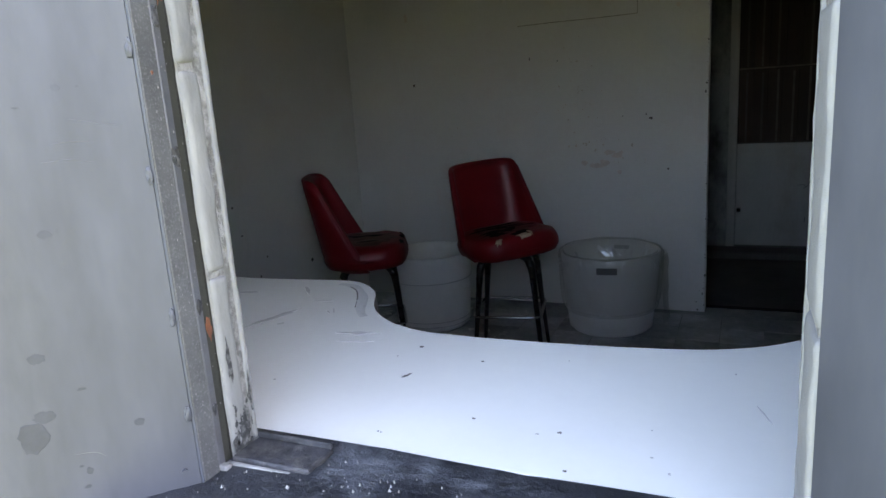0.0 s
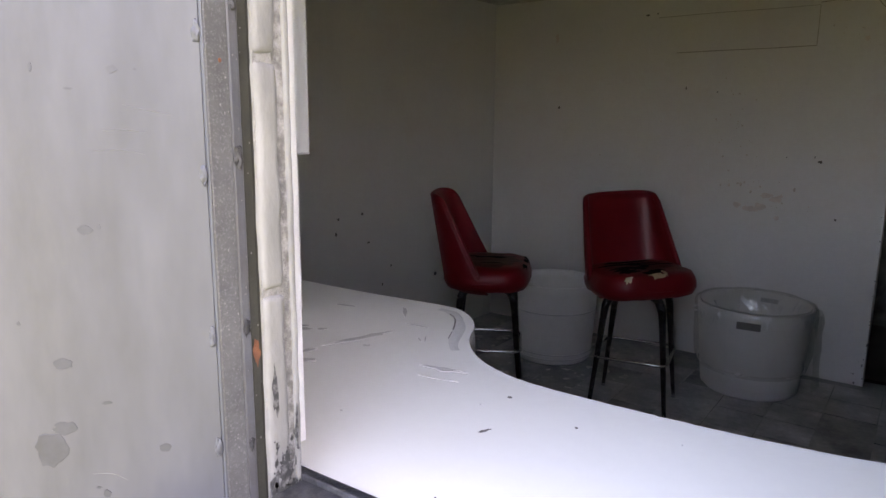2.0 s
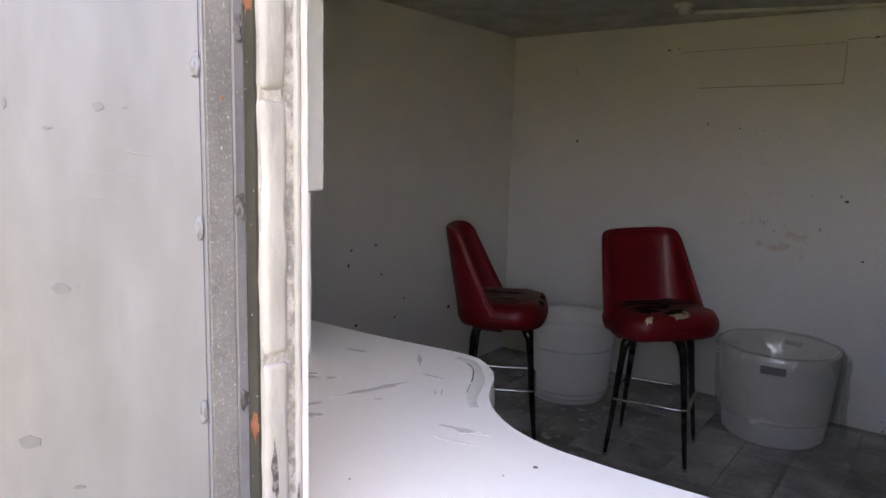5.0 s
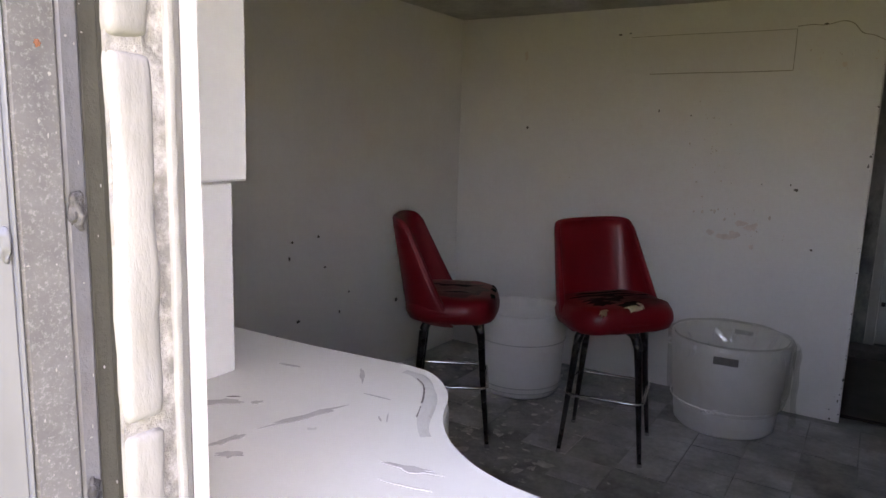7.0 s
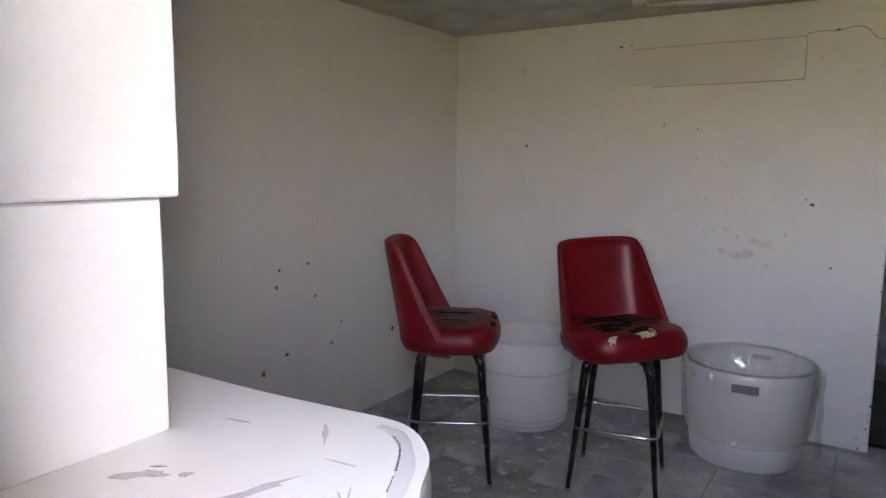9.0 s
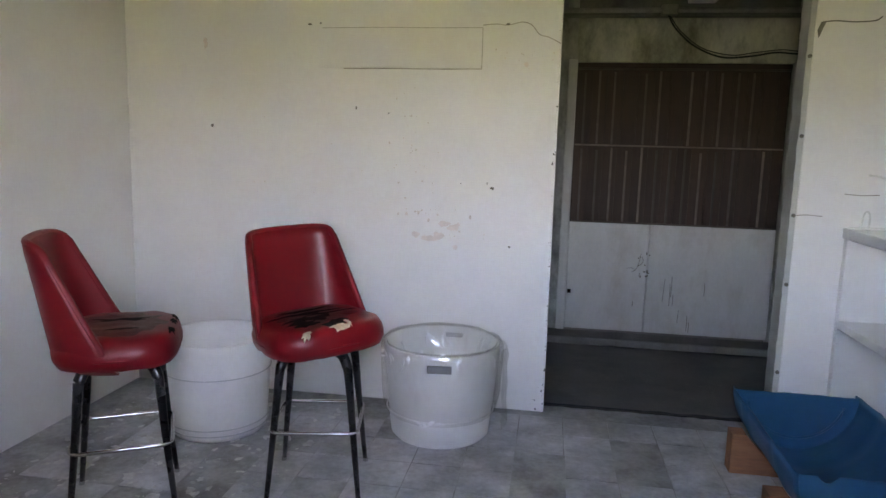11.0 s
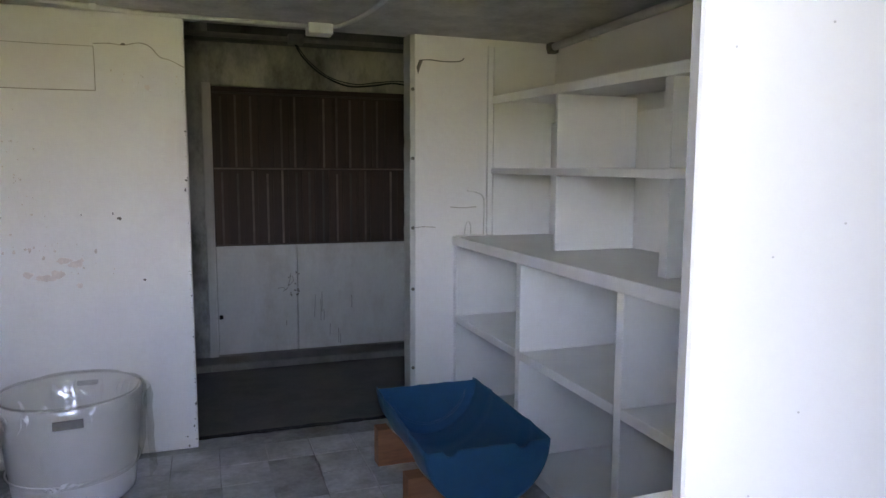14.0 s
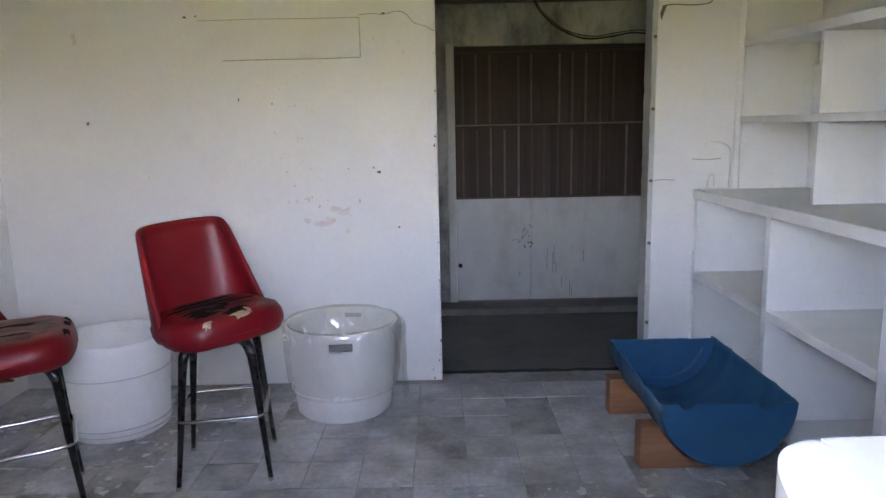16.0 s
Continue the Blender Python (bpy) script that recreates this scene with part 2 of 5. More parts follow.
def film_material(name="clear_film", gloss=0.11):
    m = bpy.data.materials.new(name)
    m.use_nodes = True
    n, l = m.node_tree.nodes, m.node_tree.links
    out = n["Material Output"]
    tr = n.new("ShaderNodeBsdfTransparent")
    tr.inputs[0].default_value = (0.95, 0.945, 0.925, 1)
    gl = n.new("ShaderNodeBsdfGlossy")
    gl.inputs["Roughness"].default_value = 0.03
    df = n.new("ShaderNodeBsdfDiffuse")
    df.inputs["Color"].default_value = (0.75, 0.75, 0.75, 1)
    no = n.new("ShaderNodeTexNoise")
    no.inputs["Scale"].default_value = 22
    no.inputs["Detail"].default_value = 6
    bp = n.new("ShaderNodeBump")
    bp.inputs["Strength"].default_value = 0.3
    bp.inputs["Distance"].default_value = 0.01
    geo = n.new("ShaderNodeNewGeometry")
    l.new(geo.outputs["Position"], no.inputs["Vector"])
    l.new(no.outputs["Fac"], bp.inputs["Height"])
    l.new(bp.outputs[0], gl.inputs["Normal"])
    a, b = n.new("ShaderNodeMixShader"), n.new("ShaderNodeMixShader")
    a.inputs[0].default_value = 0.06
    b.inputs[0].default_value = gloss
    l.new(tr.outputs[0], a.inputs[1])
    l.new(df.outputs[0], a.inputs[2])
    l.new(a.outputs[0], b.inputs[1])
    l.new(gl.outputs[0], b.inputs[2])
    l.new(b.outputs[0], out.inputs["Surface"])
    return m


M_FILM = film_material()
# Opaque coated white: highlights of the clear film, given as colour.
M_GLINT = mat("white_film_glint", (0.90, 0.90, 0.89), 0.12, var=0.02, bump=0.0, coat=1.0, spec=0.9)


# ---------------------------------------------------------------- building helpers
def mesh_of(name, bm, material, smooth=False):
    bmesh.ops.recalc_face_normals(bm, faces=bm.faces)
    me = bpy.data.meshes.new(name)
    bm.to_mesh(me)
    bm.free()
    me.materials.append(material)
    if smooth:
        for p in me.polygons:
            p.use_smooth = True
    return me


def part(name, bm, material, parent=None, label="", smooth=False, m=None):
    """One mesh object; under a parent it is a part of it."""
    ob = new(name, mesh_of(name, bm, material, smooth))
    if parent is not None:
        ob.parent = parent
    if m is not None:
        ob.matrix_basis = m
    if label:
        ob["label"] = label
    return ob


def empty(name, label, category, m=None, group="", kind=""):
    ob = new(name)
    ob.empty_display_size = 0.1
    if m is not None:
        ob.matrix_basis = m
    return tagged(ob, label, category, group, kind)


def add_box(bm, x0, x1, y0, y1, z0, z1, bevel=0.0, seg=1):
    vs = [bm.verts.new(p) for p in ((x0, y0, z0), (x1, y0, z0), (x1, y1, z0), (x0, y1, z0),
                                    (x0, y0, z1), (x1, y0, z1), (x1, y1, z1), (x0, y1, z1))]
    fs = [bm.faces.new([vs[i] for i in q]) for q in
          ((0, 3, 2, 1), (4, 5, 6, 7), (0, 1, 5, 4), (1, 2, 6, 5), (2, 3, 7, 6), (3, 0, 4, 7))]
    if bevel:
        es = list({e for f in fs for e in f.edges})
        bmesh.ops.bevel(bm, geom=es, offset=bevel, segments=seg, profile=0.5, affect='EDGES')
    return bm


def box(x0, x1, y0, y1, z0, z1, bevel=0.0, seg=1):
    return add_box(bmesh.new(), x0, x1, y0, y1, z0, z1, bevel, seg)


def prism(points, z0, z1, bevel=0.0, seg=3):
    """An upright prism over a plan outline, its top and bottom rims rounded."""
    bm = bmesh.new()
    lo = [bm.verts.new((x, y, z0)) for x, y in points]
    hi = [bm.verts.new((x, y, z1)) for x, y in points]
    n = len(points)
    top, bot = bm.faces.new(hi), bm.faces.new(lo[::-1])
    for i in range(n):
        bm.faces.new((lo[i], lo[(i + 1) % n], hi[(i + 1) % n], hi[i]))
    if bevel:
        es = list(top.edges) + list(bot.edges)
        bmesh.ops.bevel(bm, geom=es, offset=bevel, segments=seg, profile=0.5, affect='EDGES')
    return bm


def lathe(profile, steps=48, wobble=0.0, seed=0):
    """A turned shell from (radius, height) pairs."""
    bm = bmesh.new()
    rings = []
    for k, (r, z) in enumerate(profile):
        ring = []
        for i in range(steps):
            a = 2 * math.pi * i / steps
            w = wobble * noise.noise((3 * math.cos(a), 3 * math.sin(a), z * 7 + seed)) if wobble else 0
            ring.append(bm.verts.new(((r + w) * math.cos(a), (r + w) * math.sin(a), z + w * 0.4)))
        rings.append(ring)
    for a, b in zip(rings, rings[1:]):
        for i in range(steps):
            bm.faces.new((a[i], a[(i + 1) % steps], b[(i + 1) % steps], b[i]))
    return bm, rings


def tube(points, radius, steps=10, radii=None, cap=True, closed=False):
    """A round bar swept along points."""
    bm = bmesh.new()
    pts = [Vector(p) for p in points]
    rings = []
    up = Vector((0, 0, 1))
    for i, p in enumerate(pts):
        if closed:
            d = pts[(i + 1) % len(pts)] - pts[i - 1]
        else:
            d = pts[min(i + 1, len(pts) - 1)] - pts[max(i - 1, 0)]
        d.normalize()
        ref = up if abs(d.z) < 0.95 else Vector((1, 0, 0))
        s = d.cross(ref).normalized()
        u = s.cross(d).normalized()
        r = radii[i] if radii else radius
        rings.append([bm.verts.new(p + r * (math.cos(2 * math.pi * k / steps) * s + math.sin(2 * math.pi * k / steps) * u))
                      for k in range(steps)])
    pairs = list(zip(rings, rings[1:])) + ([(rings[-1], rings[0])] if closed else [])
    for a, b in pairs:
        for k in range(steps):
            bm.faces.new((a[k], a[(k + 1) % steps], b[(k + 1) % steps], b[k]))
    if cap and not closed:
        bm.faces.new(rings[0][::-1])
        bm.faces.new(rings[-1])
    return bm


def smooth_path(points, n=8):
    """Catmull-Rom through the given points."""
    p = [Vector(q) for q in points]
    p = [2 * p[0] - p[1]] + p + [2 * p[-1] - p[-2]]
    out = []
    for i in range(1, len(p) - 2):
        for k in range(n):
            t = k / n
            a, b, c, d = p[i - 1], p[i], p[i + 1], p[i + 2]
            out.append(0.5 * (2 * b + (c - a) * t + (2 * a - 5 * b + 4 * c - d) * t * t + (3 * b - a - 3 * c + d) * t ** 3))
    out.append(p[-2])
    return out


def blob(points2d, thick):
    """A flat, thin patch round the origin: a fan of faces with a low rim."""
    bm = bmesh.new()
    mid = bm.verts.new((0, 0, thick))
    hi = [bm.verts.new((x * 0.97, y * 0.97, thick)) for x, y in points2d]
    lo = [bm.verts.new((x, y, 0)) for x, y in points2d]
    for i in range(len(hi)):
        j = (i + 1) % len(hi)
        bm.faces.new((mid, hi[i], hi[j]))
        bm.faces.new((hi[i], lo[i], lo[j], hi[j]))
    return bm


def ragged(rx, ry, n=18, rough=0.3, seed=0):
    rnd = random.Random(seed)
    return [(rx * math.cos(2 * math.pi * i / n) * (1 + rough * (rnd.random() - 0.5) * 2),
             ry * math.sin(2 * math.pi * i / n) * (1 + rough * (rnd.random() - 0.5) * 2)) for i in range(n)]


def setting(name, bm, material, label, category, smooth=False):
    return tagged(part(name, bm, material, None, "", smooth), label, category, "", "structure")


# ---------------------------------------------------------------- the room
XL, XR, YF, YB, ZC = -2.54, 1.95, 0.944, 4.643, 2.20   # inner faces and ceiling
OX0, OX1, OZ0, OZ1 = -0.43, 0.132, 0.90, 2.12          # window opening
DX0, DX1 = -0.125, 1.065                               # gap in the back wall
YW = 0.78                                              # outer face of the window wall

setting("ground", box(-200, 200, -200, 200, -0.35, -0.12), M_GRASS, "sunlit grassy ground outside the building", "ground")
setting("floor", box(XL - 0.2, XR + 0.2, YW, 4.80, -0.12, -0.004), M_FLOOR,
        "worn grey concrete floor with dark stains", "floor")
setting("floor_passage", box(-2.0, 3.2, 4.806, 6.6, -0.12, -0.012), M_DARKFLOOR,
        "dark concrete floor of the passage", "floor")
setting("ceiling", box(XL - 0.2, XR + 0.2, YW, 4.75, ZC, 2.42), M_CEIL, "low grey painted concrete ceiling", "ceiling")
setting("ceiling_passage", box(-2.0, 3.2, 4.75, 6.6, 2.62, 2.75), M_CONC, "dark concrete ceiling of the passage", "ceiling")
setting("roof", box(XL - 0.5, 3.6, 0.55, 6.9, 2.76, 2.88), M_ROOF, "flat felt roof with a short overhang", "roof")

setting("wall_left", box(XL - 0.2, XL, YW, YB + 0.15, -0.1, ZC), M_WALL, "white painted masonry wall with small scars", "wall")
setting("wall_right", box(XR, XR + 0.2, YW, YB + 0.15, -0.1, ZC), M_WALL, "white painted masonry wall behind the shelves", "wall")
setting("wall_back", box(XL, DX0, YB, YB + 0.10, -0.1, ZC, 0.006), M_WALL,
        "white painted masonry wall, cracked and stained", "wall")
setting("wall_pier", box(DX1, XR, YB, YB + 0.10, -0.1, ZC, 0.006), M_WALL,
        "white painted wall pier beside the doorway", "wall")
WX0, WX1 = OX0 - 0.075, OX1 + 0.075
setting("wall_front_1", box(XL, WX0, YW, YF, -0.1, ZC), M_WALL, "white painted block wall beside the window", "wall")
# these front pieces take the white darkened against skylight
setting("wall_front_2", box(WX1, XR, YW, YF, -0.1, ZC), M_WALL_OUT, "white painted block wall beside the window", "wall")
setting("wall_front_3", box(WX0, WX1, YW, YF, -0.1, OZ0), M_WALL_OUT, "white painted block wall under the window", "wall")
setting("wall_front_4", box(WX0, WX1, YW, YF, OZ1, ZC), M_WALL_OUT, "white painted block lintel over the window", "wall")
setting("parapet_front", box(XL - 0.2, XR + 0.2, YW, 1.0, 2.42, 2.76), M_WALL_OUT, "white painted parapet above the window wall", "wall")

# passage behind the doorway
setting("wall_passage_left", box(-2.1, -2.0, 4.75, 6.6, -0.1, 2.62), M_CONC, "dark mottled concrete wall of the passage", "wall")
setting("wall_passage_right", box(3.2, 3.3, 4.75, 6.6, -0.1, 2.62), M_CONC, "dark mottled concrete wall of the passage", "wall")
setting("wall_passage_near", box(-2.0, XL + 2.3, 4.75, 4.80, -0.1, 2.62), M_CONC, "dark mottled back of the room wall", "wall")
setting("wall_passage_near_2", box(1.07, 3.2, 4.75, 4.80, -0.1, 2.62), M_CONC, "dark mottled back of the wall pier", "wall")
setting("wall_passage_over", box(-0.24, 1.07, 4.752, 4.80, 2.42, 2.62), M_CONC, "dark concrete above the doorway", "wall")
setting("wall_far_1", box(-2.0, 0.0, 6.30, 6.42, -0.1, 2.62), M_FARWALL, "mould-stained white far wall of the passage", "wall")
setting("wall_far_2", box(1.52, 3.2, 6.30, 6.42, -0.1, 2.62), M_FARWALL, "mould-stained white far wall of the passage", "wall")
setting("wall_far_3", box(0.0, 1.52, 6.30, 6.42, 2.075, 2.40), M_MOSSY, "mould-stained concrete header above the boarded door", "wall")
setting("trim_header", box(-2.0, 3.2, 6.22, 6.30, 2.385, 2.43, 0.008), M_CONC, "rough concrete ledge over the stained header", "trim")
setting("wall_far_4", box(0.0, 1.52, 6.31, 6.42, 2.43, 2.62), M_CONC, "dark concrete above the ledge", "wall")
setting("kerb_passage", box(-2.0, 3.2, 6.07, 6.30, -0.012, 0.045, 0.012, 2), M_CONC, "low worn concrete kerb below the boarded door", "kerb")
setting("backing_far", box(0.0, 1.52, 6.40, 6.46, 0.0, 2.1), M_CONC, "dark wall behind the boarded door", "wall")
setting("threshold", box(DX0, DX1, 4.745, 4.81, -0.02, 0.003, 0.003), M_DARKFLOOR, "dark broken joint in the doorway floor", "threshold")
near = [(DX0 + (DX1 - DX0) * k / 60, 4.738 + 0.014 * noise.noise((k * 0.31, 2, 0)) + 0.006 * noise.noise((k * 1.3, 5, 0))) for k in range(61)]
far = [(x, 4.768 + 0.018 * noise.noise((x * 9, 7, 0))) for x, y in near[::-1]]
setting("trim_joint", prism(near + far, -0.003, 0.0052), M_SOOTFLOOR, "crumbled black joint across the doorway", "floor joint")

# ---------------------------------------------------------------- boarded door in the passage
door = empty("door_1", "closed double door, white below and dark brown slats above", "door", pose(0, 6.34, 0), "", "structure")
for i, (x0, x1) in enumerate(((0.012, 0.608), (0.612, 1.51))):
    part("lower_panel", box(x0, x1, -0.02, 0.02, 0.05, 0.885, 0.004), M_DOORWHITE, door, "stained white lower door panel")
part("upper_backing", box(0.012, 1.51, 0.0, 0.03, 0.89, 2.07), M_BROWN, door, "dark brown board")
rnd = random.Random(4)
slat_w = 0.108
for row, (z0, z1) in enumerate(((0.893, 1.462), (1.478, 2.02))):
    x = 0.02
    while x < 1.49:
        w = slat_w * (0.92 + 0.16 * rnd.random())
        part("slat", box(x, min(x + w - 0.008, 1.508), -0.012 - 0.004 * rnd.random(), -0.001, z0, z1, 0.002), M_BROWN, door)
        x += w
for z in (0.885, 1.464, 2.022):
    part("rail", box(0.012, 1.51, -0.020, -0.002, z, z + 0.012, 0.002), M_BATTEN, door, "thin weathered brown rail")
x = 0.076
while x < 1.48:
    for z0, z1 in ((0.9, 1.46), (1.48, 2.02)):
        if rnd.random() < 0.85:
            o = 0.012 * (rnd.random() - 0.5)
            part("batten", box(x + o - 0.0075, x + o + 0.0075, -0.022, -0.012, z0, z1 - 0.03 * rnd.random()), M_BATTEN, door)
    x += 0.108
part("top_rail", box(0.012, 1.51, -0.02, 0.01, 2.036, 2.072, 0.003), M_BROWN, door)
for k, pts in enumerate((((0.50, 0.52), (0.53, 0.54), (0.55, 0.60), (0.56, 0.66)), ((0.54, 0.56), (0.58, 0.60), (0.57, 0.64)), ((0.46, 0.545), (0.50, 0.55), (0.52, 0.53)),
                         ((0.74, 0.30), (0.745, 0.40), (0.75, 0.48)), ((0.86, 0.14), (0.865, 0.24)))):
    part("scribble", tube(smooth_path([(px, -0.0205, pz) for px, pz in pts], 5), 0.0018, 5), M_MARK, door, "dark scrawl on the paint")
rnd2 = random.Random(61)
for k in range(22):
    bm = blob(ragged(0.003 + 0.004 * rnd2.random(), 0.003 + 0.007 * rnd2.random(), 9, 0.5, 700 + k), 0.0012)
    part("speck", bm, M_MARK, door, "dark mould speck", m=pose(0.585 + 0.05 * rnd2.random() - (0.05 if k > 15 else 0), -0.0203, 0.48 + 0.19 * rnd2.random() ** 1.5, 90, 0, 0))
for px, z0, z1 in ((0.79, 0.27, 0.44), (0.80, 0.34, 0.50), (0.815, 0.27, 0.36), (1.04, 0.36, 0.46), (0.93, 0.08, 0.20), (0.945, 0.07, 0.15), (0.52, 0.25, 0.29)):
    part("drip", tube([(px, -0.0203, z0), (px + 0.002, -0.0203, (z0 + z1) / 2), (px, -0.0203, z1)], 0.0022, 5), M_MARK, door, "thin dark drip stain")
part("latch", box(0.022, 0.05, -0.04, -0.02, 0.33, 0.36, 0.004), M_BLACK, door, "small black latch")
setting("door_frame_left", box(-0.055, 0.010, 6.275, 6.345, 0.045, 2.09, 0.006), M_DOORWHITE, "dingy white door jamb", "door frame")
setting("door_frame_right", box(1.512, 1.58, 6.275, 6.345, 0.045, 2.09, 0.006), M_DOORWHITE, "dingy white door jamb", "door frame")

# ---------------------------------------------------------------- edge strip of the doorway, with its bolts
strip = empty("door_frame_strip", "scuffed grey-white timber edge strip with dark bolts", "door frame", pose(1.04, YB, 0), "", "structure")
bm = box(-0.003, 0.0245, -0.006, 0.12, 0.0, 2.195)
bmesh.ops.subdivide_edges(bm, edges=[q for q in bm.edges if abs(q.verts[0].co.z - q.verts[1].co.z) > 0.5], cuts=60)
for v in bm.verts:
    if v.co.x < 0.02:
        v.co.x += 0.006 * abs(noise.noise(v.co * 9)) + 0.004 * noise.noise(v.co * 31)
part("strip", bm, M_DOORWHITE, strip)
for z in (0.32, 0.78, 1.13, 1.52, 1.90):
    bm = tube(((0.013, -0.013, z), (0.013, -0.004, z)), 0.010, 8)
    part("bolt", bm, M_MARK, strip, "dark rusty bolt")

# ---------------------------------------------------------------- wall marks
def fleck_field(name, spots, seed, material, label):
    """Many tiny flakes of lost paint on the back wall, in one mesh."""
    rnd = random.Random(seed)
    verts, faces = [], []
    for cx, cz, sx, sz, count, big in spots:
        for k in range(count):
            x, z = rnd.gauss(cx, sx), rnd.gauss(cz, sz)
            if x > DX0 - 0.004:
                continue
            r = 0.0012 + big * rnd.random() ** 2.5
            base, n, tall = len(verts), 8, 0.6 + 1.2 * rnd.random()
            verts.append((x, YB - 0.0006, z))
            for q in range(n):
                a = 2 * math.pi * q / n
                f = r * (0.6 + 0.8 * rnd.random())
                verts.append((x + f * math.cos(a), YB - 0.0002, z + f * tall * math.sin(a)))
            faces += [(base, base + 1 + q, base + 1 + (q + 1) % n) for q in range(n)]
    me = bpy.data.meshes.new(name)
    me.from_pydata(verts, [], faces)
    me.materials.append(material)
    return tagged(new(name, me), label, "wall stain", "", "stuff")


fleck_field("flaked_paint", ((-0.93, 1.55, 0.05, 0.09, 24, 0.004), (-0.88, 1.33, 0.07, 0.07, 28, 0.005), (-0.80, 1.10, 0.10, 0.05, 24, 0.007), (-0.62, 0.98, 0.05, 0.03, 12, 0.005),
                             (-1.60, 1.30, 0.30, 0.30, 20, 0.003), (-0.30, 1.90, 0.10, 0.06, 18, 0.005)), 91, M_FLECK, "reddish flaked paint scattered over the wall")
fleck_field("chipped_edge", tuple((-0.133, 0.12 + 0.21 * k, 0.004, 0.05, 4, 0.005) for k in range(10)) + ((-0.16, 0.10, 0.025, 0.05, 9, 0.006),), 92, M_MARK, "dark chips along the worn wall edge")


def wall_mark(x, z, rx, rz, seed, material=None, label="small dark scar in the wall paint"):
    k = 1.0 if material else 0.62
    bm = blob(ragged(rx * k, rz * k, 18, 0.4, seed), 0.002)
    ob = part("wall_scar", bm, material or M_MARK, None, m=pose(x, YB, z, 90, 0, 0))
    return tagged(ob, label, "wall scar", "scars of the walls")


def left_mark(y, z, ry, rz, seed, material=None):
    bm = blob(ragged(ry * 0.6, rz * 0.6, 12, 0.4, seed), 0.002)
    ob = part("wall_scar", bm, material or M_MARK, None, m=pose(XL, y, z, 90, 0, 90))
    return tagged(ob, "small dark scar in the wall paint", "wall scar", "scars of the walls")


wall_mark(-2.03, 1.504, 0.012, 0.016, 1)
wall_mark(-2.06, 1.95, 0.010, 0.030, 2, M_PATCH, "faint rusty smudge on the wall")
wall_mark(-0.452, 1.21, 0.018, 0.012, 3)
wall_mark(-0.48, 1.235, 0.006, 0.010, 31)
wall_mark(-0.80, 1.99, 0.008, 0.006, 4)
wall_mark(-0.83, 1.88, 0.012, 0.007, 5)
wall_mark(-0.84, 1.865, 0.009, 0.005, 6)
wall_mark(-0.40, 2.05, 0.016, 0.009, 7)
wall_mark(-1.46, 2.05, 0.022, 0.008, 8)
wall_mark(-1.40, 2.055, 0.008, 0.006, 81)
wall_mark(-1.20, 1.615, 0.006, 0.016, 9)
wall_mark(-1.02, 1.59, 0.006, 0.006, 10)
wall_mark(-0.35, 0.90, 0.010, 0.009, 11)
wall_mark(-0.62, 1.23, 0.005, 0.005, 12)
wall_mark(1.86, 0.4, 0.004, 0.004, 13)
rnd = random.Random(21)
for k in range(9):
    wall_mark(-0.74 + 0.10 * rnd.gauss(0, 1), 0.93 + 0.045 * rnd.gauss(0, 1), 0.012 + 0.025 * rnd.random(), 0.008 + 0.016 * rnd.random(), 60 + k,
              M_PATCH, "bare plaster patch where paint has flaked")
wall_mark(-0.30, 1.85, 0.012, 0.014, 16, M_PATCH, "bare plaster patch where paint has flaked")
for y, z, a, b, s in ((3.25, 0.89, 0.012, 0.012, 20), (3.06, 0.88, 0.016, 0.010, 21), (3.04, 0.80, 0.008, 0.02, 22),
                      (3.30, 0.72, 0.014, 0.009, 23), (3.95, 0.42, 0.02, 0.018, 24), (3.5, 0.55, 0.009, 0.009, 25),
                      (2.95, 0.40, 0.012, 0.03, 26), (3.10, 0.46, 0.02, 0.012, 27), (3.42, 0.45, 0.012, 0.012, 28)):
    left_mark(y, z, a, b, s)


def crack(points, r=0.0016, y=YB, label="thin branching crack in the wall paint", material=None):
    bm = tube(smooth_path([(px, y - 0.0004, pz) for px, pz in points], 5), r, 5)
    return tagged(part("wall_crack", bm, material or M_CRACK), label, "wall crack", "cracks of the walls")


crack(((-0.531, 2.045), (-0.46, 2.05), (-0.40, 2.045), (-0.33, 2.06), (-0.28, 2.045), (-0.24, 2.00), (-0.19, 1.985), (-0.13, 1.955)), 0.002)
crack(((1.10, 2.06), (1.16, 2.065), (1.24, 2.06), (1.33, 2.066), (1.36, 2.085)), 0.003, material=M_MARK)
crack(((1.07, 1.13), (1.12, 1.135), (1.19, 1.13)), 0.002)
crack(((1.28, 1.245), (1.36, 1.24), (1.44, 1.245)), 0.002)
bm = prism([(1.078, 2.02), (1.092, 2.06), (1.115, 2.065), (1.098, 2.02), (1.086, 1.985)], 0.0, 0.003)
tagged(part("wall_scar", bm, M_MARK, None, m=Matrix(((1, 0, 0, 0), (0, 0, -1, YB), (0, 1, 0, 0), (0, 0, 0, 1)))),
       "broken corner of the plaster, dark inside", "wall scar")

